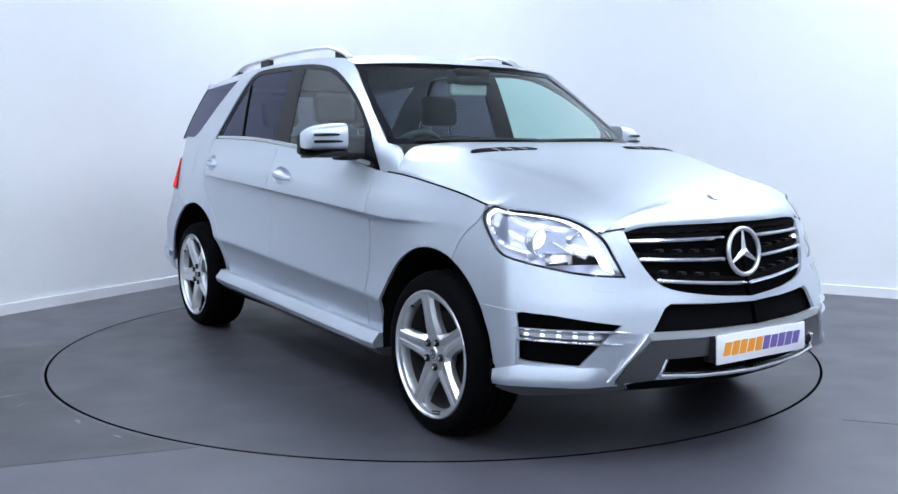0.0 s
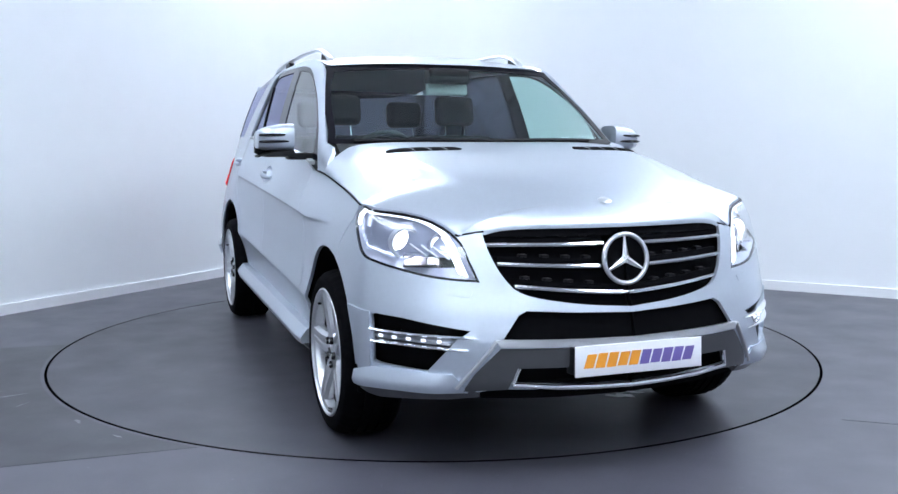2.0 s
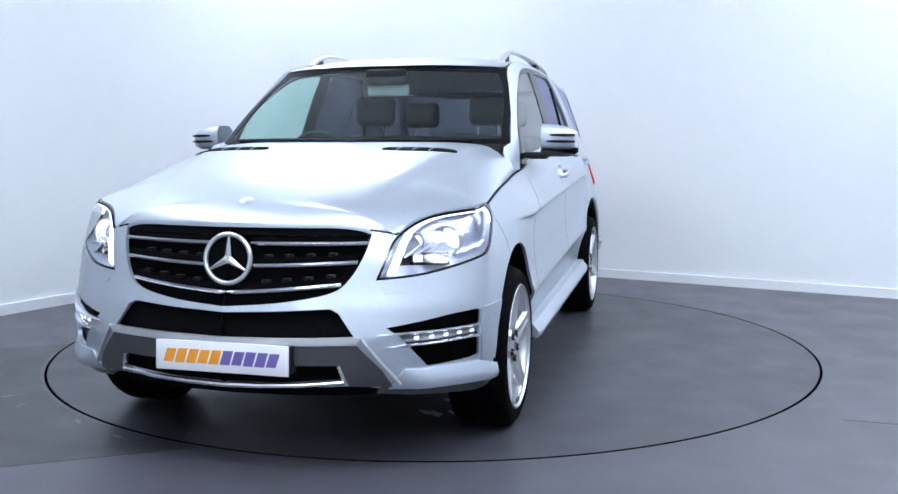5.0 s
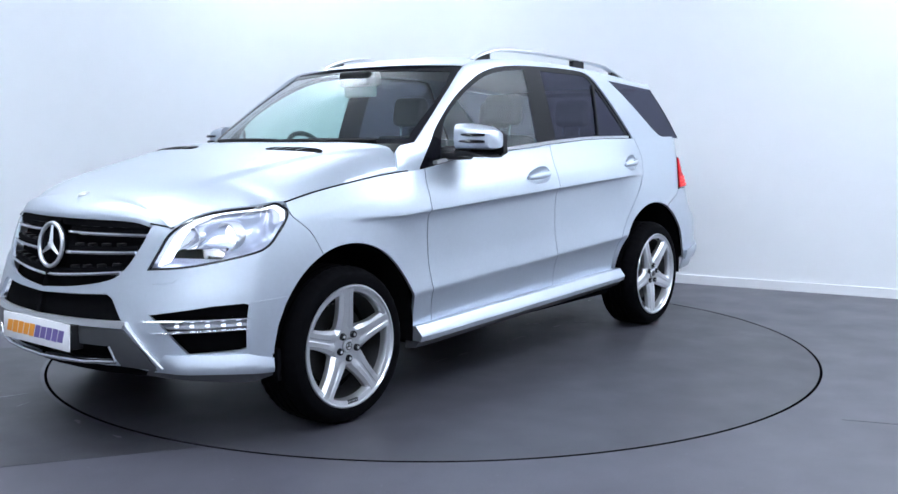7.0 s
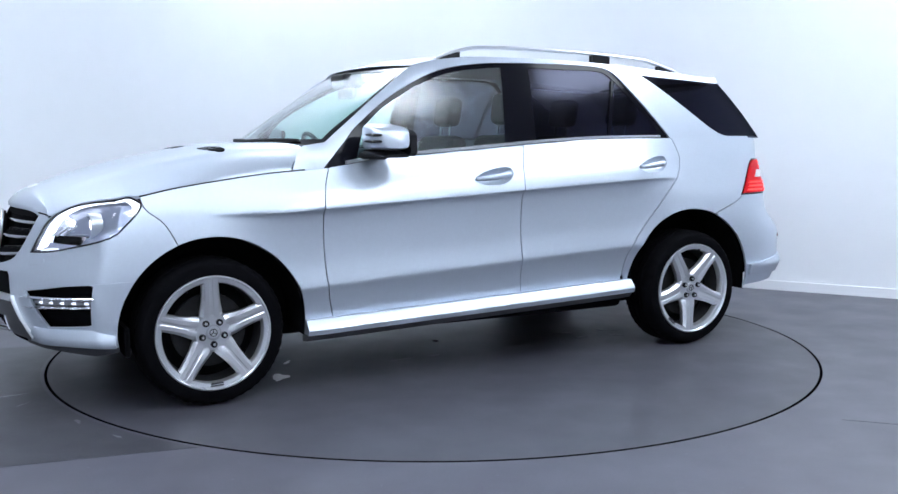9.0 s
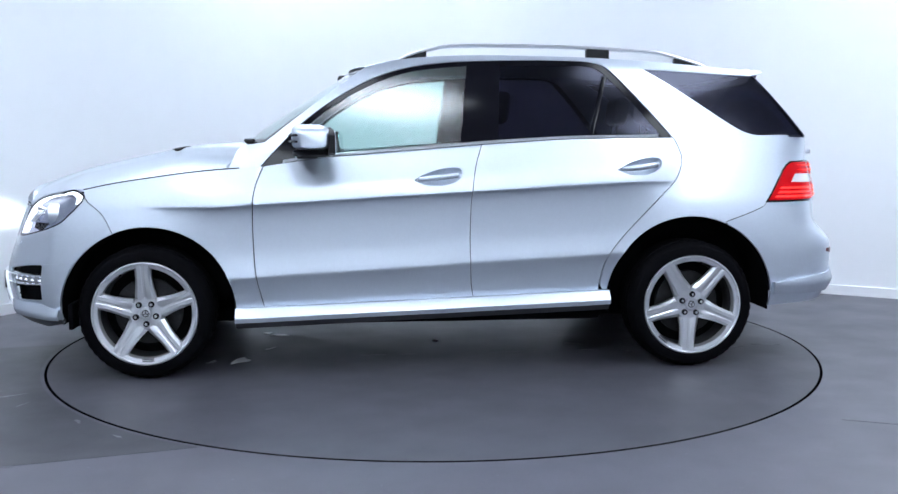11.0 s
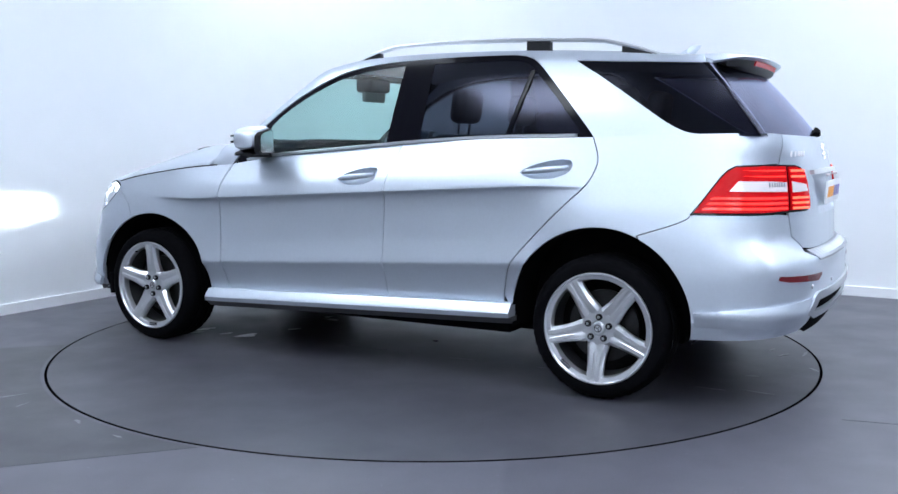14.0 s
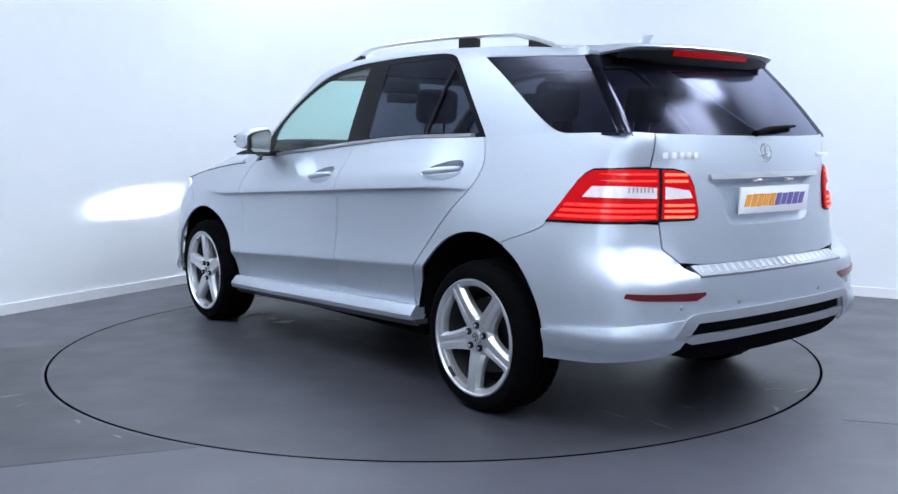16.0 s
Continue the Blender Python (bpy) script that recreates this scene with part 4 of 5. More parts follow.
shells = pair("door_mirror", lambda: mirror_shell(1.192, 1.324, 0.0), M_PAINT, label="silver door mirror with black foot and slots", sharp=60)
for i, sh in enumerate(shells):
    flip = (lambda b: b) if i == 0 else mirror
    part("mirror_base", flip(mirror_shell(1.158, 1.196, -0.004)), M_BLACK, sh, "black mirror underside")
    bm = bmesh.new()
    box(bm, 0.56, 0.67, 0.80, 0.93, 1.145, 1.18, 0.012)
    part("mirror_arm", flip(bm), M_BLACK, sh, "black mirror arm")
    for zz, l in ((1.266, 0.135), (1.234, 0.15)):
        bm = bmesh.new()
        tube(bm, [(0.658 + 0.037 * min(1, t * 3.5) - 0.012 * t, 1.066 - l * t + 0.012 * max(0, 0.2 - t), zz + 0.002 * t) for t in (0, 0.14, 0.28, 0.5, 0.75, 1)], [0.008, 0.010, 0.0105, 0.010, 0.009, 0.004], 8, 0.75)
        part("slot", flip(bm), M_GLOSSBLACK, sh, "dark slot in the mirror shell")
    bm = bmesh.new()
    pts = [(y + 0.03, z) for y, z in ((0.888, 1.285), (0.90, 1.30), (1.0, 1.282), (1.028, 1.262), (1.03, 1.185), (1.01, 1.172), (0.90, 1.172), (0.886, 1.19))]
    loft(bm, [[Vector((0.492 - 0.03 * (y - 0.905) / 0.165 - d, y, z)) for y, z in pts] for d in (-0.004, 0.004)])
    part("glass", flip(bm), M_MIRROR, sh, "mirror glass")
    bm = bmesh.new()
    pts2 = [(0.987 + (y - 0.987) * 1.10, 1.235 + (z - 1.235) * 1.12) for y, z in pts]
    loft(bm, [[Vector((0.497 - 0.03 * (y - 0.905) / 0.165 - d, y, z)) for y, z in pts2] for d in (-0.03, 0.003)])
    part("glass_frame", flip(bm), M_BLACK, sh)

# bonnet vents, emblem, cowl and wipers
def hood_z(x, y):
    return hood_at(x, y / float(HOOD_Y(x))).z


def vent(s):
    pts = arc([(1.305, 0.30), (1.36, 0.29), (1.37, 0.42), (1.36, 0.55), (1.335, 0.62), (1.30, 0.61), (1.30, 0.45), (1.305, 0.30)], 4)[:-1]
    bm = panel(pts, lambda x, y: Vector((x, y, hood_z(x, y) + 0.004)), gap=0, thick=0.014, grid=0.02, step=0.015)
    return bm if s > 0 else mirror(bm)


for s in (1, -1):
    v = part("bonnet_vent", vent(s), M_UNDER, hood, "black air slot in the bonnet", smooth=False)
    for y in (0.365, 0.44, 0.515):
        bm = bmesh.new()
        tube(bm, [(1.305, s * y, hood_z(1.305, y) + 0.002), (1.365, s * (y - 0.005), hood_z(1.365, y) + 0.002), (1.375, s * (y - 0.005), hood_z(1.375, y) - 0.002)], 0.004, 6)
        part("vent_fin", bm, M_PAINT_LOW, hood)
bm = bmesh.new()
lathe(bm, [(0.001, 0.006), (0.022, 0.005), (0.028, 0.0), (0.001, -0.004)], 28, axis="z", m=pose(2.135, 0, hood_z(2.135, 0) + 0.002, 0, 18, 0))
part("bonnet_emblem", bm, M_SATIN, hood, "small round silver emblem")

bm = bmesh.new()
rings = []
for k in range(31):
    y = -0.74 + 1.48 * k / 30
    xb = 1.045 - 0.235 * y * y * 0.55
    zb = 1.196 - 0.04 * step3(0.6, 0.8, abs(y))
    wz = 1.224
    xw = screen(y, wz).x + 0.01
    rings.append([Vector((xb + 0.06, y, zb - 0.015)), Vector((xb, y, zb)), Vector((xw, y, wz)), Vector((xw - 0.03, y, wz - 0.03)), Vector((xb, y, zb - 0.04))])
loft(bm, rings)
part("cowl", bm, M_BLACK, car, "black plastic cowl below the windscreen", sharp=30)
for y0, y1 in ((-0.66, -0.02), (-0.02, 0.60)):
    bm = bmesh.new()
    tube(bm, [(screen(y, 1.235).x + 0.012, y, 1.238 + 0.006 * math.sin((y - y0) * 4)) for y in np.linspace(y0, y1, 9)], 0.009, 6)
    part("windscreen_wiper", bm, M_BLACK, car, "black wiper blade at rest")

# black band round the windscreen
pts_in = [(-0.742, 1.243), (0, 1.232), (0.742, 1.243), (0.728, 1.28), (0.70, 1.42), (0.662, 1.53), (0.612, 1.61), (0.3, 1.624), (0, 1.628), (-0.3, 1.624), (-0.612, 1.61), (-0.662, 1.53), (-0.70, 1.42), (-0.728, 1.28)]
part("windscreen_band", panel(WS, screen, holes=[pts_in], gap=-0.004, thick=0.006, grid=0.05, out=0.002), M_GLOSSBLACK, car, "black band round the windscreen")

# roof rails
def rail_line(x):
    t = (0.12 - x) / 1.74
    h = 0.056 * min(1, t / 0.14) ** 0.7 * min(1, (1 - t) / 0.16) ** 0.8 if 0 < t < 1 else 0.0
    return Vector((x, 0.582 - 0.012 * abs(t - 0.45), roof_at(x, 0.58).z + h))


def rail():
    bm = bmesh.new()
    xs = [0.12 - 1.74 * k / 44 for k in range(45)]
    loft(bm, [[rail_line(x) + Vector((0, 0.021 * math.cos(a), 0.011 * math.sin(a))) for a in [j * math.tau / 12 for j in range(12)]] for x in xs])
    return bm


def rail_foot(x0, x1):
    bm = bmesh.new()
    rings = []
    for k in range(5):
        x = x0 + (x1 - x0) * k / 4
        p = rail_line(x)
        zb = roof_at(x, 0.585).z - 0.012
        rings.append([Vector((x, p.y - 0.016, zb)), Vector((x, p.y + 0.018, zb)), Vector((x, p.y + 0.016, p.z)), Vector((x, p.y - 0.014, p.z))])
    loft(bm, rings)
    return bm


rails = pair("roof_rail", rail, M_SATIN, label="bright aluminium roof rail with black feet")
for x0, x1 in ((0.10, -0.03), (-0.93, -1.06), (-1.44, -1.60)):
    for bmx, r_ in zip((rail_foot(x0, x1), mirror(rail_foot(x0, x1))), rails):
        part("rail_foot", bmx, M_BLACK, r_, "black rail foot")

# spoiler with brake light, fin
def spoiler():
    bm = bmesh.new()
    rings = []
    for k in range(33):
        y = -0.60 + 1.2 * k / 32
        a = abs(y) / 0.60
        x0 = -1.80 + 0.05 * a**2
        x1 = -2.055 + 0.10 * a**3 + 0.06 * max(0, a - 0.88) / 0.12
        zt0, zt1 = roof_at(x0, y).z + 0.003, 1.652 - 0.012 * a**2 - 0.02 * max(0, a - 0.85) / 0.15
        rings.append([Vector((x0, y, zt0)), Vector(((x0 + x1) / 2, y, (zt0 + zt1) / 2 + 0.006)), Vector((x1 + 0.01, y, zt1)), Vector((x1, y, zt1 - 0.008)), Vector((x1 + 0.02, y, zt1 - 0.02)), Vector((x0 - 0.12, y, 1.628 - 0.02 * a**2)), Vector((x0, y, zt0 - 0.02))])
    loft(bm, rings)
    return bm


sp = part("spoiler", spoiler(), M_PAINT, car, "silver roof spoiler", sharp=35)
bm = bmesh.new()
rings = []
for k in range(21):
    y = -0.545 + 1.09 * k / 20
    a = abs(y) / 0.545
    x1 = -2.03 + 0.08 * a**3
    rings.append([Vector((x1, y, 1.634 - 0.012 * a * a)), Vector((x1 + 0.012, y, 1.60 - 0.01 * a * a)), Vector((tail(y, 1.575).x - 0.006, y, 1.572 + 0.03 * a**4)), Vector((tail(y, 1.6).x + 0.05, y, 1.60)), Vector((x1 + 0.1, y, 1.634 - 0.012 * a * a))])
loft(bm, rings)
part("spoiler_underside", bm, M_BLACK, sp, "black spoiler underside")
bm = bmesh.new()
loft(bm, [[Vector((-2.034 + 0.03 * abs(y), y, 1.630)), Vector((-2.026 + 0.03 * abs(y), y, 1.606)), Vector((-1.99, y, 1.606)), Vector((-1.99, y, 1.630))] for y in np.linspace(-0.27, 0.27, 9)])
part("brake_light", bm, M_RED, sp, "long red high brake light")
bm = bmesh.new()
loft(bm, [[Vector((-1.60 - 0.045 * t + 0.02 * c, (0.018 - 0.012 * t) * s_, roof_at(-1.62, 0).z - 0.005 + 0.062 * t)) for c, s_ in ((4.0 * (1 - t), 0), (1, 1), (-1, 1), (-2, 0), (-1, -1), (1, -1))] for t in (0, 0.4, 0.8, 1.0)])
part("roof_aerial", bm, M_PAINT, roof, "small silver fin aerial")

def flared(z_top, z_ridge, z_low, reach, y_in):
    """The body skin pushed out to a ridge at one height."""
    def at(u, z):
        p = body(u, z)
        k = (z_top - z) / (z_top - z_ridge) if z > z_ridge else (z - z_low) / (z_ridge - z_low)
        d = Vector((p.x * 0.25, p.y, 0)).normalized() if abs(p.x) < 2.1 else Vector((p.x * 0.45, p.y, 0)).normalized()
        return p + d * (0.006 + reach * step3(y_in, y_in + 0.12, p.y) * max(0.0, min(1.0, k)))

    return at


# ---------------------------------------------------------------- front
# grille
def front_at(y, z, back=0.0):
    p = body(uf(abs(y)), z)
    return Vector((p.x - back, y, z))


grille = new("grille")
grille.parent = car
patch(body, "backing", GRILLE, M_UNDER, grille, out=-0.045, thick=0.0, gap=-0.012, twin=False)


def louvre(ze, zc, ye, h, d0, d1, gap0):
    bm = bmesh.new()
    for s in (1, -1):
        rings = []
        for y in np.linspace(gap0, ye, 14):
            z = zc + (ze - zc) * (y / ye) ** 1.3
            a, b = front_at(y, z, d0), front_at(y, z, d1)
            rings.append([Vector((a.x, s * y, z + h / 2)), Vector((a.x + 0.003, s * y, z)), Vector((a.x, s * y, z - h / 2)), Vector((b.x, s * y, z - h / 2 - 0.004)), Vector((b.x, s * y, z + h / 2 - 0.004))])
        loft(bm, rings)
    return bm


for ze, zc, ye, g in ((0.864, 0.861, 0.505, 0.075), (0.796, 0.779, 0.475, 0.097), (0.717, 0.684, 0.425, 0.0)):
    lv = part("louvre", louvre(ze + 0.012, zc + 0.012, ye, 0.022, 0.016, 0.05, g), M_UNDER, grille, "black grille slat", sharp=30)
    part("chrome_edge", louvre(ze - 0.004, zc - 0.004, ye + 0.004, 0.013, 0.006, 0.026, g), M_CHROME, grille, "chrome edge of the slat", sharp=30)
    for s in (1, -1):
        for y in (0.14, 0.22, 0.30, 0.38):
            if y < ye:
                z = zc + (ze - zc) * (y / ye) ** 1.3 + 0.028
                p = front_at(y, z, 0.018)
                bm = bmesh.new()
                box(bm, p.x - 0.03, p.x, s * y - 0.014, s * y + 0.014, z - 0.006, z + 0.004, 0.002)
                part("lug", bm, M_BLACK, grille)
bm = bmesh.new()
for s in (1, -1):
    loft(bm, [[front_at(y, 0.926, 0.004) * 1, front_at(y, 0.888, 0.004), front_at(y, 0.888, 0.05), front_at(y, 0.926, 0.05)] if s > 0 else [Vector((p.x, -p.y, p.z)) for p in (front_at(y, 0.926, 0.004), front_at(y, 0.888, 0.004), front_at(y, 0.888, 0.05), front_at(y, 0.926, 0.05))] for y in np.linspace(0, 0.50, 14)])
part("top_bar", bm, M_UNDER, grille, "gloss black top bar of the grille", sharp=30)
# round badge: a ring with three tapering rays
STAR = pose(2.296, 0, 0.802, 0, 82, 0)
badge = new("badge")
badge.parent = car
bm = bmesh.new()
prof = [(0.091 + 0.009 * math.cos(k * math.tau / 10), 0.009 * math.sin(k * math.tau / 10)) for k in range(10)]
lathe(bm, prof, 48, axis="z", m=STAR)
part("ring", bm, M_SATIN, badge, "chrome ring")
for k in range(3):
    bm = bmesh.new()
    R3 = STAR @ Matrix.Rotation(radians(120 * k + 180), 4, "Z")
    rays = [[R3 @ Vector((l, w, 0)), R3 @ Vector((l, 0, h)), R3 @ Vector((l, -w, 0)), R3 @ Vector((l, 0, -0.004))] for l, w, h in ((-0.012, 0.016, 0.010), (0.02, 0.012, 0.010), (0.088, 0.0035, 0.005))]
    loft(bm, rays)
    part("ray", bm, M_SATIN, badge, smooth=False)
bm = bmesh.new()
lathe(bm, [(0.001, -0.012), (0.09, -0.012), (0.09, -0.02), (0.001, -0.02)], 40, axis="z", m=STAR)
part("badge_back", bm, M_UNDER, badge)

# bumper openings
front = new("front_trim")
front.parent = car
patch(body, "intake_mesh", INTAKE, M_UNDER, front, "black upper intake", out=-0.03, thick=0.0, gap=-0.012, twin=False)
patch(body, "lower_intake", LOWER, M_UNDER, front, "black lower intake", out=-0.05, thick=0.0, gap=-0.014, twin=False)
SKID_TOP = Fy([(0, 0.498), (0.50, 0.502), (0.515, 0.527), (0.49, 0.529), (0, 0.523)])
patch(body, "skid_bar", SKID_TOP, M_SATIN, front, "satin silver bar", out=0.012, thick=0.022, twin=False)
SKID = Fy([(0, 0.425), (0.44, 0.425), (0.462, 0.368), (0.47, 0.345), (0.62, 0.335), (0.585, 0.40), (0.50, 0.497), (0, 0.495)])
patch(body, "skid_panel", SKID, M_SKID, front, "grey lower bumper panel", out=0.006, thick=0.02, twin=False)
for s in (1, -1):
    bm = bmesh.new()
    tube(bm, [front_at(s * y, z, -0.010) for y, z in ((0.0, 0.342), (0.15, 0.344), (0.3, 0.350), (0.455, 0.362))], 0.010, 8)
    part("chrome_strip", bm, M_CHROME, front, "chrome strip along the lower lip")
    bm = bmesh.new()
    tube(bm, [front_at(s * y, z, -0.008) for y, z in ((0.455, 0.362), (0.452, 0.38), (0.438, 0.425))], 0.007, 8)
    part("chrome_corner", bm, M_CHROME, front)
    bm = bmesh.new()
    tube(bm, [front_at(s * y, z, -0.006) for y, z in ((0.515, 0.525), (0.53, 0.50), (0.58, 0.43), (0.64, 0.345))], 0.011, 8, 0.7)
    part("chrome_edge", bm, M_SATIN, front, "satin edge of the lower panel")
LIP = [(uf(0.56), 0.312), (uf(0.66), 0.298), (us(2.0), 0.278), (us(1.885), 0.298), (us(1.885), 0.318), (us(2.0), 0.325), (uf(0.66), 0.332), (uf(0.58), 0.335)]
UNDERTRAY = [(uf(0), 0.27), (uf(0.3), 0.27), (uf(0.62), 0.27), (uf(0.62), 0.33), (uf(0.3), 0.342), (uf(0), 0.34)]
patch(body, "undertray", UNDERTRAY, M_UNDER, front, "black undertray", out=-0.035, thick=0.02, twin=False)
patch(body, "front_lip", LIP, M_SKID, front, "dark grey lower lip", out=0.004, thick=0.03)
LIP2 = [(us(1.885), 0.318), (us(2.0), 0.322), (uf(0.80), 0.325), (uf(0.60), 0.325), (uf(0.655), 0.40), (uf(0.735), 0.400), (us(1.99), 0.402), (us(1.885), 0.375)]
patch(flared(0.405, 0.335, 0.26, 0.034, 0.60), "bumper_wedge", LIP2, M_PAINT, front, "silver lower corner wedge", thick=0.02, grid=0.02)

CORNER_PAD = S([(1.98, 0.606), (1.90, 0.612), (1.815, 0.614), (1.865, 0.50), (1.884, 0.42), (1.885, 0.392), (1.98, 0.398)])
patch(body, "bumper_corner", CORNER_PAD, M_PAINT, front, "raised silver bumper corner before the wheel arch", out=0.007, thick=0.012)

# covers of the lamp washers
WASHER = Fy([(0.575, 0.698), (0.665, 0.704), (0.672, 0.694), (0.660, 0.680), (0.585, 0.674)])
patch(body, "washer_cover", WASHER, M_PAINT, front, "small silver washer cover", out=0.003, thick=0.006)

# fog pockets with light bars
for bmx in (panel(FOG, body, gap=-0.01, thick=0, out=-0.05, grid=0.04), mirror(panel(FOG, body, gap=-0.01, thick=0, out=-0.05, grid=0.04))):
    part("fog_pocket", bmx, M_UNDER, front, "black pocket in the bumper")


def blade(z0, z1, out, h, a0, a1, n=14):
    bm = bmesh.new()
    rings = []
    for k in range(n):
        t = k / (n - 1)
        u = a0 + (a1 - a0) * t
        p = body(u, z0 + (z1 - z0) * t)
        q = body(u + 0.01, p.z)
        d = (q - p).normalized()
        nrm = Vector((d.y, -d.x, 0))
        nrm = -nrm if nrm.dot(p) < 0 else nrm
        hh = h * (1 if t > 0.12 else 0.4 + 5 * t)
        rings.append([p + nrm * out + Vector((0, 0, hh)), p + nrm * (out + 0.006), p + nrm * out - Vector((0, 0, hh)), p - nrm * 0.05 - Vector((0, 0, hh)), p - nrm * 0.05 + Vector((0, 0, hh))])
    loft(bm, rings)
    return bm


for i in range(2):
    flip = (lambda b: b) if i == 0 else mirror
    bar = part("daylight_bar", flip(blade(0.512, 0.523, -0.018, 0.013, uf(0.63), us(1.985))), M_CUP, car, "chromed daylight bar", sharp=30)
    part("upper_blade", flip(blade(0.532, 0.543, 0.004, 0.005, uf(0.575), us(1.975))), M_CHROME, bar)
    part("lower_blade", flip(blade(0.488, 0.500, 0.004, 0.005, uf(0.605), us(1.98))), M_CHROME, bar)
    for k in range(5):
        u = uf(0.70) + (us(2.01) - uf(0.70)) * k / 4
        bm = blade(0.514 + 0.001 * k, 0.515 + 0.001 * k, -0.012, 0.006, u - 0.009, u + 0.009, 4)
        part("led", flip(bm), M_LED, bar, "white daylight diode")

# number plates, with the lettering as bars
def plate(m, w, h, name):
    root = new(name)
    root.parent = car
    root.matrix_local = m
    bm = bmesh.new()
    box(bm, -0.008, 0.0, -w / 2, w / 2, -h / 2, h / 2, 0.003)
    part("plate_board", bm, M_PLATE, root, "white plate board")
    for k in range(10):
        bm = bmesh.new()
        y = (-0.5 + (k + 0.5) / 10) * w * 0.86
        hw, hh = w * 0.036, h * 0.235
        sl = 0.008
        hs = hh * (1.0 if k % 3 else 0.94)
        vs = [(-0.001, y - hw - sl, -hs), (-0.001, y + hw - sl, -hs), (-0.001, y + hw + sl, hs), (-0.001, y - hw + sl, hs)]
        loft(bm, [[Vector(v) + Vector((dx, 0, 0)) for v in vs] for dx in (0, 0.0025)])
        part("bar", bm, M_ORANGE if k < 5 else M_PURPLE, root, "orange printed bar" if k < 5 else "purple printed bar", smooth=False)
    return root


plate(pose(2.392, 0.012, 0.449, 0, -3, 0) @ pose(0, 0, 0, 0, 0, 0), 0.535, 0.112, "number_plate")
bm = bmesh.new()
box(bm, 2.33, 2.384, -0.26, 0.284, 0.398, 0.50, 0.006)
part("plate_holder", bm, M_BLACK, front, "black plate holder")

# headlamps
def lamp_parts(flip):
    root = new("headlamp")
    root.parent = car
    root["label"] = "clear headlamp, lit, with a glowing light guide"
    slot = [(uf(0.62), 0.770), (uf(0.80), 0.770), (uf(0.80), 0.806), (uf(0.62), 0.806)]
    edge = densify(np.array(LAMP), 0.01)

    def dish(u, z):
        d = float(np.min(np.hypot(edge[:, 0] - u, edge[:, 1] - z))) if inside(edge, np.array([[u, z]]))[0] else 0.0
        p = body(u, z)
        return p - Vector((p.x - 0.9, p.y * 0.8, 0)).normalized() * (0.006 + 0.050 * min(1.0, d / 0.035) ** 0.7)

    part("bowl", flip(panel(LAMP, dish, holes=[slot], gap=0.0, thick=0.0, grid=0.02)), M_REFLECTOR, root, "bright reflector bowl")
    rim = panel(LAMP, body, holes=[inset(densify(np.array(LAMP), 0.02), 0.007)], gap=-0.001, thick=0.008, grid=0.02, out=-0.003)
    part("lamp_rim", flip(rim), M_GLOSSBLACK, root, "black lamp rim")
    part("cover", flip(panel(LAMP, body, gap=0.002, thick=0.002, grid=0.03)), M_GLASS_L, root, "clear lamp cover").visible_shadow = False
    # light guide along the outer and inner edges
    ring_ = np.array(LAMP)
    mid = ring_.mean(0)
    n = len(ring_)
    for lo, hi, f0, f1 in ((0.01, 0.17, 0.11, 0.21), (0.17, 0.50, 0.09, 0.17), (0.52, 0.60, 0.10, 0.17)):
        bm = bmesh.new()
        rings = []
        for q in range(int(n * lo), int(n * hi) + 1):
            a, b = body(*(ring_[q] + (mid - ring_[q]) * f1)), body(*(ring_[q] + (mid - ring_[q]) * f0))
            nn = Vector((a.x - 0.9, a.y * 0.8, 0)).normalized()
            rings.append([a - nn * 0.012, b - nn * 0.008, b - nn * 0.03, a - nn * 0.035])
        loft(bm, rings)
        part("light_guide", flip(bm), M_DRL, root, "glowing white light guide")
    # projector: a lens ring, and above the cut-off edge a burner set deep in a flat black shroud
    c = Vector((1.945, 0.745, 0.852))
    m = pose(*c) @ pose(0, 0, 0, 0, 90, 6)
    bm = bmesh.new()
    lathe(bm, [(0.052, -0.03), (0.052, 0.02), (0.060, 0.022), (0.062, -0.03)], 32, axis="z", m=m)
    part("projector", flip(bm), M_SATIN, root, "round projector ring")
    bm = bmesh.new()
    lathe(bm, [(0.001, 0.016), (0.026, 0.012), (0.045, 0.0), (0.051, -0.014), (0.001, -0.014)], 28, axis="z", m=m)
    part("projector_lens", flip(bm), M_LENS, root, "glaring projector lens")
    bm = bmesh.new()
    box(bm, 1.865, 1.871, 0.665, 0.715, 0.790, 0.802)
    part("burner", flip(bm), M_BEAM, root, "burning lamp filament", smooth=False)
    bm = bmesh.new()
    box(bm, 1.855, 1.972, 0.630, 0.755, 0.807, 0.812)
    box(bm, 1.851, 1.855, 0.630, 0.755, 0.755, 0.812)
    box(bm, 1.855, 1.985, 0.622, 0.626, 0.745, 0.810)
    box(bm, 1.855, 1.975, 0.759, 0.763, 0.745, 0.810)
    box(bm, 2.031, 2.035, 0.62, 0.74, 0.745, 0.758)
    box(bm, 1.955, 1.959, 0.60, 0.83, 0.745, 0.768)
    box(bm, 1.855, 2.035, 0.62, 0.765, 0.740, 0.745)
    part("shroud", flip(bm), M_UNDER, root, smooth=False)
    bm = bmesh.new()
    box(bm, 1.86, 2.045, 0.625, 0.76, 0.813, 0.818, 0.001)
    box(bm, 2.037, 2.041, 0.63, 0.72, 0.745, 0.757, 0.001)
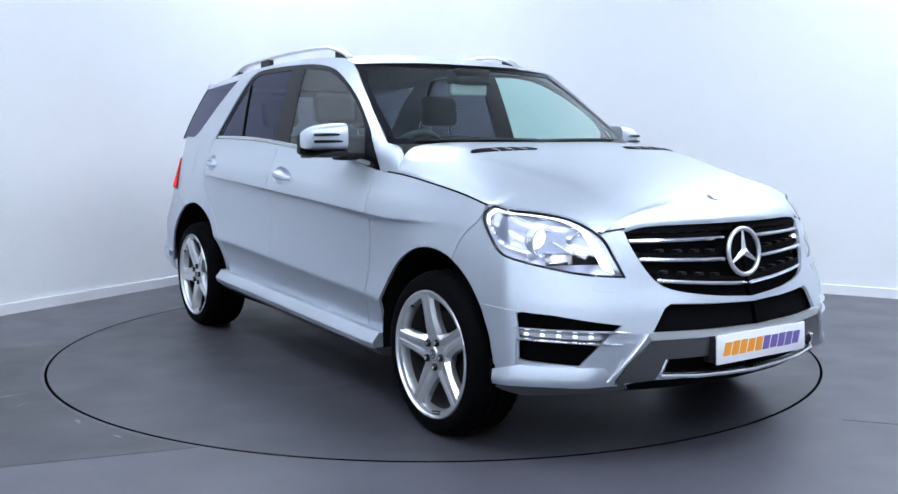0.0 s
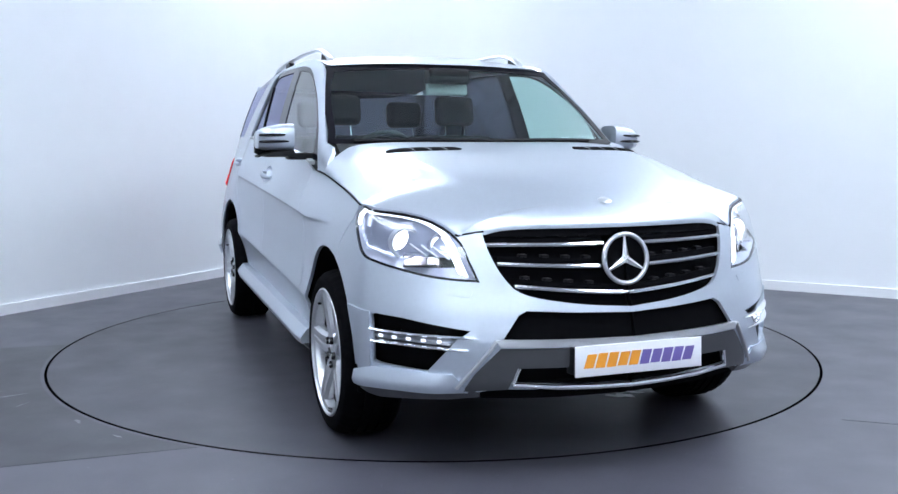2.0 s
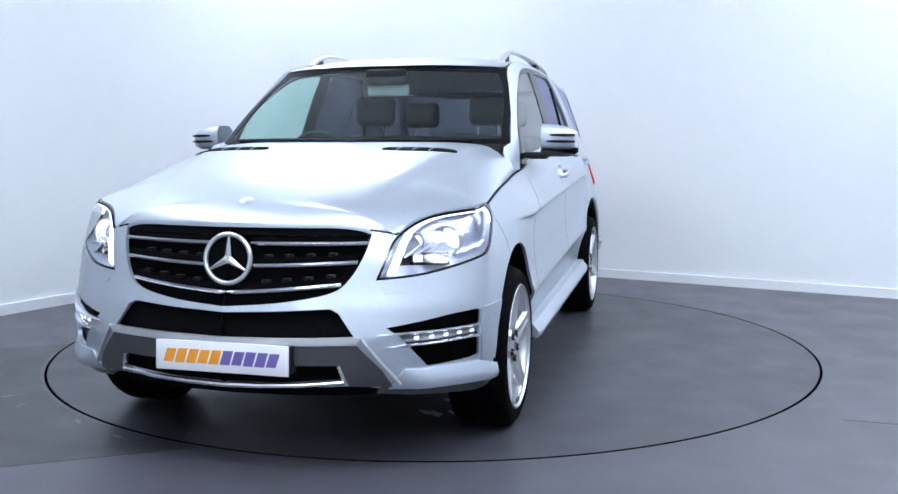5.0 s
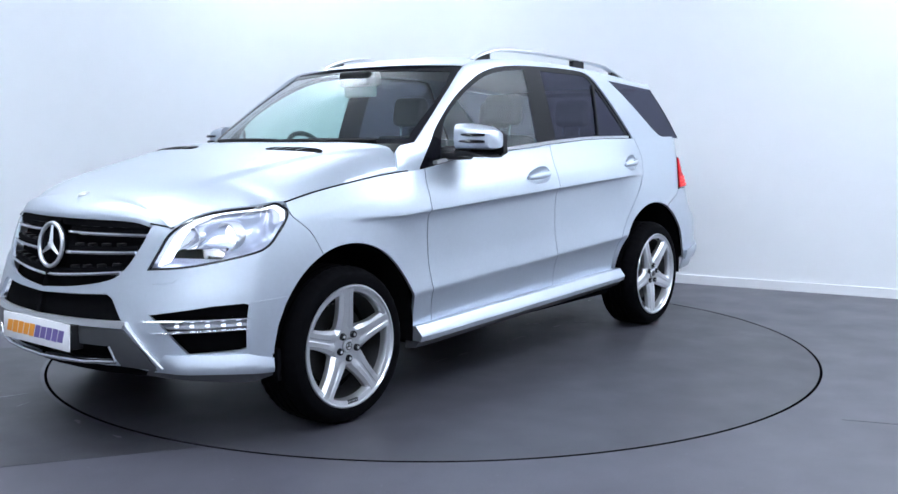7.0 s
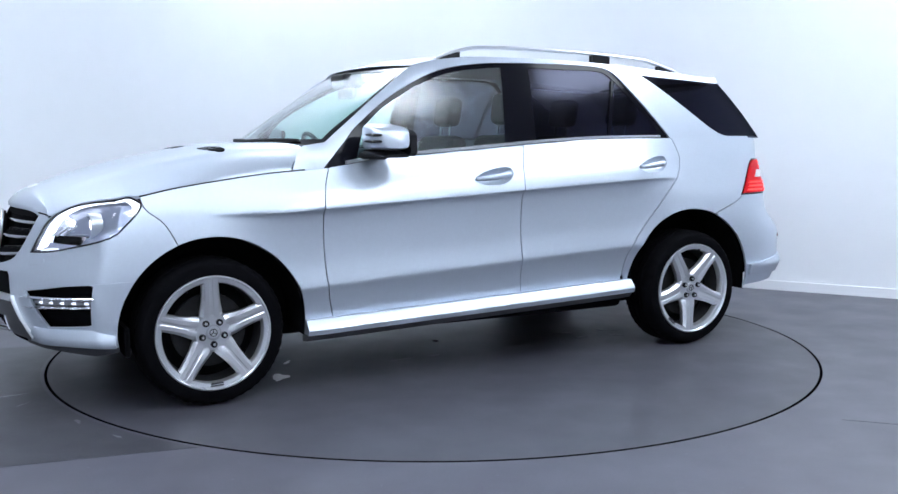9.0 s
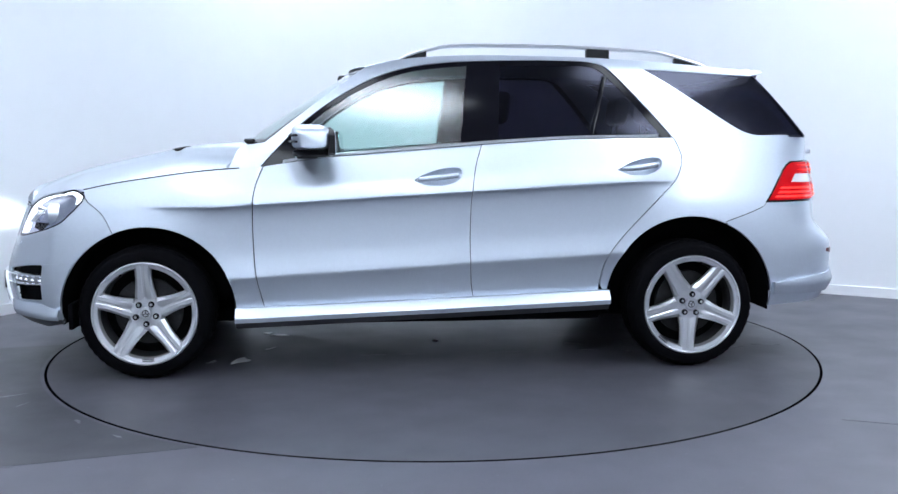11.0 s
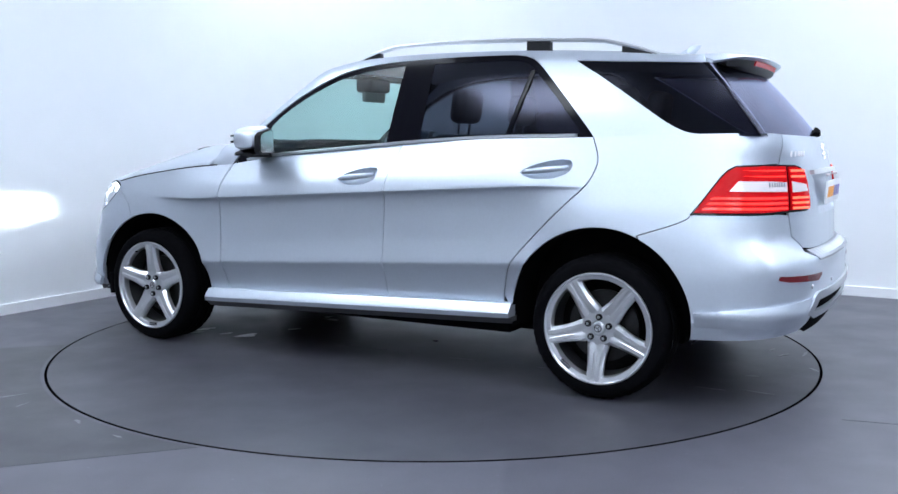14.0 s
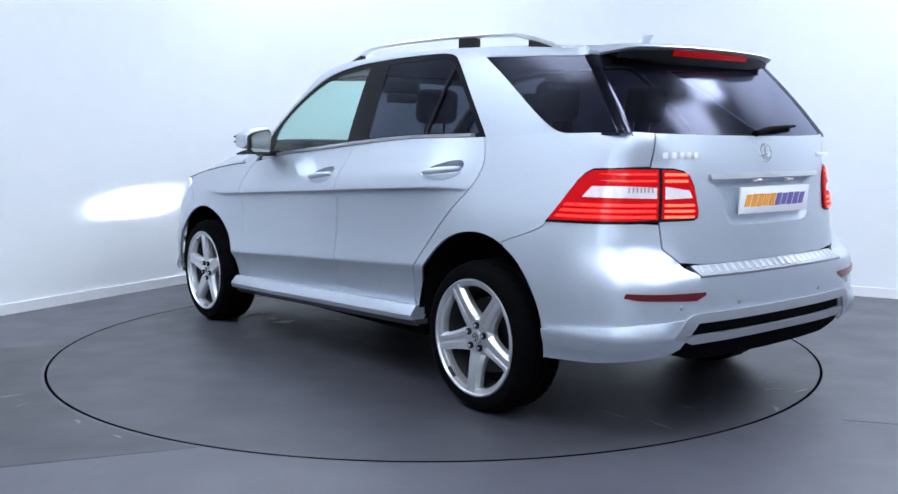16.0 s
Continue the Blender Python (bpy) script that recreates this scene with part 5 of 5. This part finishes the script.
    box(bm, 1.962, 1.966, 0.765, 0.82, 0.755, 0.767, 0.001)
    part("shroud_cover", flip(bm), M_REFLECTOR, root, smooth=False)
    c2 = Vector((2.045, 0.645, 0.852))
    bm = bmesh.new()
    lathe(bm, [(0.001, -0.02), (0.03, -0.012), (0.042, 0.012), (0.046, 0.012), (0.04, -0.03), (0.001, -0.03)], 28, axis="z", m=pose(*c2) @ pose(0, 0, 0, 0, 90, 8))
    part("side_reflector", flip(bm), M_CHROME, root, "small chrome reflector cup")
    for k in range(3):
        bm = bmesh.new()
        y0 = 0.70 - 0.035 * k
        z0 = 0.812 - 0.004 * k
        tube(bm, [front_at(y0 + 0.05, z0 + 0.045, 0.03), front_at(y0, z0, 0.028)], 0.004, 6)
        part("lamp_fin", flip(bm), M_SATIN, root)
    return root


for i in range(2):
    lamp_parts((lambda b: b) if i == 0 else mirror)

# small round sensors in the bumpers
for u, z in ((us(1.90), 0.50), (uf(0.36), 0.575)):
    for s in (1, -1):
        p = body(u, z)
        q = body(u + 0.02, z)
        d = (q - p).normalized()
        nrm = Vector((-d.y, d.x, 0))
        nrm = -nrm if nrm.dot(p) < 0 else nrm
        if u > 0.5:
            p, nrm = Vector((p.x, s * p.y, p.z)), Vector((nrm.x, s * nrm.y, 0))
            bm = bmesh.new()
            lathe(bm, [(0.001, 0.003), (0.009, 0.003), (0.011, -0.002), (0.001, -0.002)], 16, axis="z", m=Matrix.Translation(p) @ nrm.to_track_quat("Z", "Y").to_matrix().to_4x4())
            part("parking_sensor", bm, M_PAINT_LOW, front, "small round sensor")

# ---------------------------------------------------------------- rear
FLAP = S(arc([(-1.63, 1.18), (-1.79, 1.185), (-1.81, 1.165), (-1.80, 1.03), (-1.78, 1.015), (-1.65, 1.015), (-1.63, 1.03), (-1.63, 1.18)], 2)[:-1])
part("fuel_flap", mirror(panel(FLAP, body, gap=0.0, thick=0.005, out=0.0025, grid=0.03)), M_PAINT, car, "silver fuel flap")
rear = new("rear_trim")
rear.parent = car
TAIL_OUT = S(TL) + Ry([(0.79, 1.124), (0.66, 1.122)])
TAIL_SIDE = TAIL_OUT + Ry([(0.66, 0.915), (0.78, 0.911)])
TAIL_IN = Ry([(0.652, 1.121), (0.60, 1.119), (0.56, 1.110), (0.53, 1.090), (0.508, 1.05), (0.485, 0.95), (0.487, 0.930), (0.505, 0.920), (0.652, 0.917)])


for i in range(2):
    flip = (lambda b: b) if i == 0 else mirror
    root = new("tail_lamp")
    root.parent = car
    root["label"] = "red tail lamp with glowing lines and a pale middle"
    for nm, outl in (("outer_lens", TAIL_SIDE), ("inner_lens", TAIL_IN)):
        part("lamp_seat", flip(panel(outl, body, gap=-0.006, thick=0.02, out=0.003, grid=0.03)), M_GLOSSBLACK, root)
        part(nm, flip(panel(outl, body, gap=0.004, thick=0.012, out=0.012, grid=0.03)), M_RED, root, "glossy red lens")
    pale = S([(-2.11, 1.008), (-2.16, 1.052)]) + Ry([(0.80, 1.052), (0.672, 1.046), (0.672, 1.003), (0.80, 1.006)])
    part("pale_lens", flip(panel(pale, body, gap=0, thick=0.006, out=0.0155, grid=0.03)), M_LAMP_CLEAR, root, "pale indicator lens")
    pale2 = Ry([(0.64, 1.05), (0.54, 1.035), (0.525, 1.005), (0.64, 1.0)])
    part("pale_lens", flip(panel(pale2, body, gap=0, thick=0.006, out=0.0155, grid=0.03)), M_LAMP_CLEAR, root, "pale reversing lens")
    for z, x0 in ((0.930, -1.955), (0.953, -1.98), (0.976, -2.0)):
        line = S([(x0, z - 0.005), (x0 - 0.02, z + 0.005)]) + Ry([(0.80, z + 0.006), (0.675, z + 0.005), (0.675, z - 0.005), (0.80, z - 0.005)])
        part("glow_line", flip(panel(line, body, gap=0, thick=0.004, out=0.0155, grid=0.05)), M_RED_GLOW, root, "glowing red line")
        line = Ry([(0.64, z + 0.005), (0.515, z + 0.004), (0.515, z - 0.005), (0.64, z - 0.005)])
        part("glow_line", flip(panel(line, body, gap=0, thick=0.004, out=0.0155, grid=0.05)), M_AMBER_GLOW, root, "glowing amber line")
    for y in np.linspace(0.69, 0.79, 7):
        rib = Ry([(y + 0.003, 1.046), (y - 0.003, 1.046), (y - 0.003, 1.026), (y + 0.003, 1.026)])
        part("lens_rib", flip(panel(rib, body, gap=0, thick=0.003, out=0.018, grid=0.05)), M_CUP, root, "grey rib in the pale lens")
    for z in (1.072, 1.098):
        line = S([(-2.19, z + 0.003)]) + Ry([(0.80, z + 0.004), (0.675, z + 0.004), (0.675, z - 0.002), (0.80, z - 0.002)])
        part("glow_line", flip(panel(line, body, gap=0, thick=0.004, out=0.0155, grid=0.05)), M_RED_GLOW, root, "glowing red line")
        line = Ry([(0.64, z + 0.005), (0.545, z + 0.004), (0.545, z - 0.005), (0.64, z - 0.005)])
        part("glow_line", flip(panel(line, body, gap=0, thick=0.004, out=0.0155, grid=0.05)), M_AMBER_GLOW, root, "glowing amber line")

# plate recess, chrome strip, step plate, reflectors, lower insert
_recess = densify(np.array([(u + 0.2 if u > ur(0) - 0.003 else u, z) for u, z in RECESS]), 0.01)


def recess_at(u, z):
    d = float(np.min(np.hypot(_recess[:, 0] - u, _recess[:, 1] - z))) if inside(_recess, np.array([[u, z]]))[0] else 0.0
    return body(u, z) + Vector((0.001 + 0.018 * min(1.0, d / 0.022), 0, 0))


patch(recess_at, "plate_recess", RECESS, M_PAINT, rear, "hollow for the number plate", thick=0.0, grid=0.012, gap=-0.003, twin=False)
STRIP = Ry([(0, 1.078), (0.41, 1.076), (0.415, 1.098), (0, 1.102)])
patch(body, "handle_strip", STRIP, M_SATIN, rear, "satin metal strip over the plate", out=0.02, thick=0.03, twin=False)
plate(pose(-2.374, 0.0, 0.987, 0, 3, 180), 0.515, 0.113, "number_plate")
for s in (1, -1):
    bm = bmesh.new()
    box(bm, -2.372, -2.35, s * 0.12 - 0.022, s * 0.12 + 0.022, 1.066, 1.076, 0.003)
    part("plate_lamp", bm, M_LAMP_CLEAR, rear, "small white plate lamp")
bm = bmesh.new()
loft(bm, [[body(ur(abs(y)), 0.688) + Vector((-0.004, 0, 0)), body(ur(abs(y)), 0.694) + Vector((-0.005, 0, 0.004)), body(ur(abs(y)), 0.728) + Vector((-0.004, 0, 0.004)), body(ur(abs(y)), 0.728) + Vector((0.02, 0, 0)), body(ur(abs(y)), 0.688) + Vector((0.03, 0, 0))] for y in np.linspace(0, 0.525, 13)])
me = bpy.data.meshes.new("half")
bm.to_mesh(me)
for v in bm.verts:
    v.co.y = -v.co.y
bmesh.ops.reverse_faces(bm, faces=bm.faces)
bm.from_mesh(me)
bpy.data.meshes.remove(me)
stepp = part("step_plate", bm, M_CUP, car, "ribbed metal step plate on the bumper", sharp=30)
for y in np.linspace(-0.49, 0.49, 22):
    bm = bmesh.new()
    box(bm, -0.026, 0.026, -0.008, 0.008, -0.002, 0.0025, 0.001, m=pose(-2.398 + 0.17 * y * y, y, 0.7165, 0, -27, -30))
    part("rib", bm, M_PAINT_LOW, stepp)
REFL = Ry([(0.50, 0.618), (0.55, 0.598), (0.80, 0.612), (0.84, 0.622), (0.835, 0.64), (0.70, 0.634), (0.50, 0.630)])
patch(body, "rear_reflector", REFL, M_RED_DARK, rear, "dark red bumper reflector", out=0.005, thick=0.012)
SKIRT = S([(-1.905, 0.465), (-2.1, 0.49)]) + Ry([(0.80, 0.515), (0.60, 0.525), (0.585, 0.51), (0.64, 0.40)]) + S([(-2.15, 0.40), (-1.915, 0.40)])


patch(flared(0.52, 0.462, 0.36, 0.024, 0.60), "rear_skirt", SKIRT, M_PAINT, rear, "silver lower bumper corner", thick=0.02, grid=0.02)
INSERT = Ry([(0, 0.455), (0.54, 0.452), (0.575, 0.47), (0.545, 0.508), (0, 0.51)])
patch(body, "rear_insert", INSERT, M_UNDER, rear, "black insert in the rear bumper", out=-0.006, thick=0.02, gap=-0.004, twin=False)
FRAME_TOP = Ry([(0, 0.508), (0.545, 0.507), (0.585, 0.462), (0.60, 0.44), (0.655, 0.45), (0.60, 0.528), (0.56, 0.545), (0, 0.548)])
patch(body, "rear_frame", FRAME_TOP, M_PAINT_LOW, rear, "satin silver frame round the insert", out=0.012, thick=0.03, twin=False)
LOWER_R = Ry([(0, 0.425), (0.55, 0.42), (0.60, 0.438), (0.585, 0.455), (0, 0.455)])
patch(body, "rear_strip", LOWER_R, M_PAINT_LOW, rear, "satin silver lower strip", out=0.010, thick=0.03, twin=False)
UNDER_R = Ry([(0, 0.33), (0.5, 0.335), (0.62, 0.37), (0.60, 0.425), (0, 0.428)])
patch(body, "rear_apron", UNDER_R, M_UNDER, rear, "black lower apron", out=-0.01, thick=0.05, twin=False)
for y in (0.30, 0.62):
    for s in (1, -1):
        p = body(ur(y), 0.58)
        bm = bmesh.new()
        lathe(bm, [(0.001, 0.003), (0.009, 0.003), (0.011, -0.002), (0.001, -0.002)], 16, axis="z", m=pose(p.x - 0.001, s * y, 0.575, 0, -90, 0))
        part("parking_sensor", bm, M_PAINT_LOW, rear, "small round sensor")
# badges as plain bars, and the round emblem
for y0, y1, nb in ((0.62, 0.43, 5), (-0.46, -0.60, 5)):
    for k in range(nb):
        y = y0 + (y1 - y0) * (k + 0.5) / nb
        p = body(ur(abs(y)), 1.175)
        bm = bmesh.new()
        box(bm, p.x - 0.004, p.x + 0.002, y - 0.013, y + 0.013, 1.165 if y0 > 0 else 1.17, 1.19 if y0 > 0 else 1.184, 0.001)
        part("badge_bar", bm, M_PLATE, rear, "small chrome badge bar")
RS = pose(body(ur(0), 1.18).x - 0.008, 0, 1.185, 0, -82, 0)
bm = bmesh.new()
lathe(bm, [(0.038 + 0.004 * math.cos(k * math.tau / 8), 0.004 * math.sin(k * math.tau / 8)) for k in range(8)], 36, axis="z", m=RS)
part("emblem_ring", bm, M_CHROME, rear, "chrome emblem ring")
for k in range(3):
    bm = bmesh.new()
    R3 = RS @ Matrix.Rotation(radians(120 * k), 4, "Z")
    loft(bm, [[R3 @ Vector((l, w, 0)), R3 @ Vector((l, 0, 0.005)), R3 @ Vector((l, -w, 0)), R3 @ Vector((l, 0, -0.003))] for l, w in ((-0.004, 0.007), (0.036, 0.0015))])
    part("emblem_ray", bm, M_CHROME, rear, smooth=False)
# rear wiper
bm = bmesh.new()
tube(bm, [tail(y, z) + Vector((-0.02, 0, 0)) for y, z in ((0.03, 1.268), (-0.08, 1.285), (-0.2, 1.296), (-0.36, 1.305))], [0.02, 0.02, 0.014, 0.009], 8, 0.7)
part("rear_wiper", bm, M_UNDER, car, "black rear wiper at rest")

# mud flaps
for x, y, z0, z1 in ((1.84, 0.80, 0.265, 0.40),):
    for s in (1, -1):
        bm = bmesh.new()
        box(bm, x - 0.012, x + 0.012, s * y - 0.11, s * y + 0.11, z0, z1, 0.006)
        part("wheel_flap", bm, M_UNDER, car)

# ---------------------------------------------------------------- cabin
cab = new("interior")
cab.parent = car


def soft_box(x0, x1, y0, y1, z0, z1, bevel, m=None):
    bm = bmesh.new()
    got = bmesh.ops.create_cube(bm, size=1)["verts"]
    for v in got:
        v.co = Vector(((x0 + x1) / 2 + v.co.x * (x1 - x0), (y0 + y1) / 2 + v.co.y * (y1 - y0), (z0 + z1) / 2 + v.co.z * (z1 - z0)))
    bmesh.ops.bevel(bm, geom=list(bm.edges), offset=bevel, segments=4, affect="EDGES", profile=0.5)
    if m is not None:
        bmesh.ops.transform(bm, matrix=m, verts=bm.verts)
    return bm


def seat(x, y, name):
    root = new(name)
    root.parent = car
    root.location = (x, y, 0.45)
    part("cushion", soft_box(-0.25, 0.27, -0.25, 0.25, 0.08, 0.26, 0.06), M_LEATHER, root)
    part("backrest", soft_box(-0.07, 0.07, -0.25, 0.25, 0.0, 0.66, 0.06, pose(-0.26, 0, 0.18, 0, -14, 0)), M_LEATHER, root)
    hr = part("headrest", soft_box(-0.05, 0.05, -0.13, 0.13, 0.0, 0.19, 0.045, pose(-0.435, 0, 0.885, 0, -8, 0)), M_LEATHER, root)
    for s in (1, -1):
        bm = bmesh.new()
        tube(bm, [(-0.42, s * 0.065, 0.80), (-0.435, s * 0.065, 0.91)], 0.007, 8)
        part("headrest_post", bm, M_CHROME, root)
    return root


seat(-0.02, 0.38, "front_seat")
seat(-0.02, -0.38, "front_seat")
seat(-0.92, 0.33, "rear_seat")
seat(-0.92, -0.33, "rear_seat")
part("dashboard", soft_box(0.50, 0.98, -0.74, 0.74, 0.80, 1.145, 0.07), M_TRIM, cab, "dark dashboard")
part("instrument_hood", soft_box(0.42, 0.75, -0.56, -0.20, 1.05, 1.19, 0.05), M_TRIM, cab)
part("cabin_floor", soft_box(-0.93, 0.93, -0.78, 0.78, 0.40, 0.46, 0.01), M_TRIM, cab)
part("load_floor", soft_box(-1.9, -0.94, -0.56, 0.56, 0.41, 0.47, 0.01), M_TRIM, cab)
for s in (1, -1):
    part("door_lining", soft_box(-1.35, 0.85, s * 0.77 - 0.03, s * 0.77 + 0.03, 0.88, 1.14, 0.02), M_TRIM, cab)
    part("door_pocket", soft_box(-0.9, 0.85, s * 0.78 - 0.02, s * 0.78 + 0.02, 0.45, 0.87, 0.015), M_TRIM, cab)
part("load_cover", soft_box(-2.05, -1.30, -0.68, 0.68, 1.02, 1.06, 0.01), M_TRIM, cab)
bm = bmesh.new()
lathe(bm, [(0.185 + 0.014 * math.cos(k * math.tau / 10), 0.014 * math.sin(k * math.tau / 10)) for k in range(10)], 40, axis="z", m=pose(0.45, -0.38, 1.115, 0, -66, 0))
wheel_ring = part("steering_wheel", bm, M_LEATHER, car, "dark leather steering wheel")
bm = bmesh.new()
lathe(bm, [(0.001, 0.02), (0.06, 0.015), (0.075, -0.02), (0.001, -0.03)], 24, axis="z", m=pose(0.46, -0.38, 1.115, 0, -66, 0))
box(bm, -0.18, 0.18, -0.02, 0.02, -0.01, 0.008, 0.004, m=pose(0.46, -0.38, 1.115, 0, -66, 0) @ pose(0, 0, 0, 0, 0, 90))
part("wheel_boss", bm, M_TRIM, wheel_ring)


def lining_mesh():
    bm = bmesh.new()
    rows = [[bm.verts.new(roof_at(x, y) - Vector((0, 0, 0.03))) for y in np.linspace(-0.58, 0.58, 13)] for x in np.linspace(0.28, -1.85, 24)]
    for a, b in zip(rows, rows[1:]):
        for j in range(12):
            bm.faces.new((a[j], a[j + 1], b[j + 1], b[j]))
    return bm


part("headlining", lining_mesh(), M_LINING, cab, "pale grey headlining")
part("inner_mirror", soft_box(0.36, 0.39, -0.12, 0.12, 1.485, 1.55, 0.014, pose(0.03, 0.0, 0)), M_LINING, cab, "pale inner mirror housing")
part("sensor_box", soft_box(0.345, 0.47, -0.115, 0.115, 1.545, 1.63, 0.022), M_BLACK, cab, "black sensor box at the windscreen top")

# ---------------------------------------------------------------- marks on the floor
# an irregular flat mark, used for scuffs and other pale patches
def scuff(x, y, w, l, rot, seed, parent_to=None, material=M_SCUFF_GLINT):
    rng = random.Random(seed)
    bm = bmesh.new()
    n = 22
    ph = [rng.uniform(0, math.tau) for _ in range(4)]
    pts = []
    for k in range(n):
        a = k * math.tau / n
        r = 1 + 0.28 * math.sin(2 * a + ph[0]) + 0.22 * math.sin(3 * a + ph[1]) + 0.16 * math.sin(5 * a + ph[2]) + 0.1 * rng.uniform(-1, 1)
        pts.append((w * r * math.cos(a), l * r * math.sin(a)))
    loft(bm, [[Vector((px, py, z)) for px, py in pts] for z in (-0.0005, 0.0008)])
    bmesh.ops.transform(bm, matrix=pose(x, y, 0.0022, 0, 0, rot), verts=bm.verts)
    ob = part("scuff", bm, material, parent_to, "" if parent_to else "", smooth=False)
    if parent_to is None:
        tagged(ob, "pale fleck on the grey floor, scuff and painted reflection", "scuff", kind="structure")
    return ob


# darker area of floor beside the turntable, pale patches and worn scuffs
bm = bmesh.new()
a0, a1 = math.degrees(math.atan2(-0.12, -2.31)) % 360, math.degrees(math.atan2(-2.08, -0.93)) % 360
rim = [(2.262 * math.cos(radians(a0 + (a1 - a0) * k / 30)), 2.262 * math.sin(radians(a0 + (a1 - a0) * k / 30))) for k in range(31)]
dark_outline = rim + [(-1.61, -2.305), (-3.6, -2.95), (-4.4, -0.88), (-2.61, -0.225)]
loft(bm, [[Vector((x, y, z)) for x, y in dark_outline] for z in (-0.001, 0.0012)])
tagged(part("dark_floor_area", bm, M_FLOOR_DARK, smooth=False), kind="structure", label="darker mottled area of the grey floor")
# irregular pale patches that turn with the table
MARKS = [(1.0, -0.70, 0.075, 0.035, 176), (1.10, -0.82, 0.03, 0.02, 176), (1.20, -1.03, 0.06, 0.03, 176), (1.26, -0.95, 0.03, 0.015, 176), (0.67, -0.757, 0.035, 0.012, 176), (0.33, -0.96, 0.06, 0.025, 129), (0.32, -1.07, 0.03, 0.02, 129)]
for k, (x, y, w, l, r) in enumerate(MARKS):
    scuff(x, y, w, l, r, k, turntable, M_PALE_MARK)
WORN = [(-1.62, 1.28, 0.04, 0.012, 10), (-1.75, 1.32, 0.05, 0.008, 30), (-1.49, 1.62, 0.035, 0.010, 80), (-1.66, 1.15, 0.05, 0.006, 20), (-0.88, 1.83, 0.07, 0.008, 120), (-1.09, 1.57, 0.05, 0.007, 140),
        (-0.72, 1.66, 0.06, 0.006, 125), (-0.33, 0.79, 0.05, 0.012, 95), (-0.30, 1.13, 0.04, 0.010, 85), (-0.46, 1.07, 0.05, 0.006, 90), (0.08, 0.52, 0.07, 0.006, 128), (-0.21, 0.91, 0.05, 0.006, 128), (0.52, -0.12, 0.06, 0.006, 128), (0.40, 0.05, 0.05, 0.006, 128)]
for k, (x, y, w, l, r) in enumerate(WORN):
    scuff(x, y, w, l, r, 90 + k, turntable)
# floor scuffs; those near (-2.05, -1.3) paint in the headlamp beam's reflection
for k, (x, y, w, l, r) in enumerate([(-2.05, -1.30, 0.06, 0.008, 40), (-1.92, -1.45, 0.03, 0.006, 70), (-2.15, -1.22, 0.025, 0.006, 20), (-1.55, -1.72, 0.04, 0.008, 130), (-1.30, -1.93, 0.03, 0.006, 140)]):
    scuff(x, y, w, l, r, 50 + k)
bm = bmesh.new()
box(bm, -0.16, 0.16, -0.0015, 0.0015, -0.001, 0.0009, m=pose(2.0, -1.72, 0, 0, 0, -18))
tagged(part("floor_crack", bm, M_GAP, smooth=False), kind="structure")


# ---------------------------------------------------------------- what moves: the turntable and the car on it
def motions():
    head, lx, ly = -55.707, -0.0356, -0.1650
    turns = [(0, 0.17), (0.5, -0.68), (1, -3.30), (1.5, -7.38), (2, -13.21), (2.5, -19.11), (3, -25.40), (3.5, -31.16), (4, -37.36), (4.5, -43.07), (7, -72.55), (7.5, -78.18), (8, -84.27), (8.5, -89.78), (9, -96.06), (11.5, -123.93), (12, -129.49), (12.5, -135.15), (13, -141.21), (13.5, -146.63), (14, -152.56), (14.5, -158.26), (15, -164.06), (15.5, -169.65), (16, -175.57)]
    table_rows, car_rows = [], []
    for t, a in turns:
        m = pose(0, 0, 0, 0, 0, a)
        table_rows.append((t, m))
        car_rows.append((t, m @ pose(lx, ly, 0, 0, 0, head)))
    walk(turntable, table_rows)
    walk(car, car_rows)


motions()
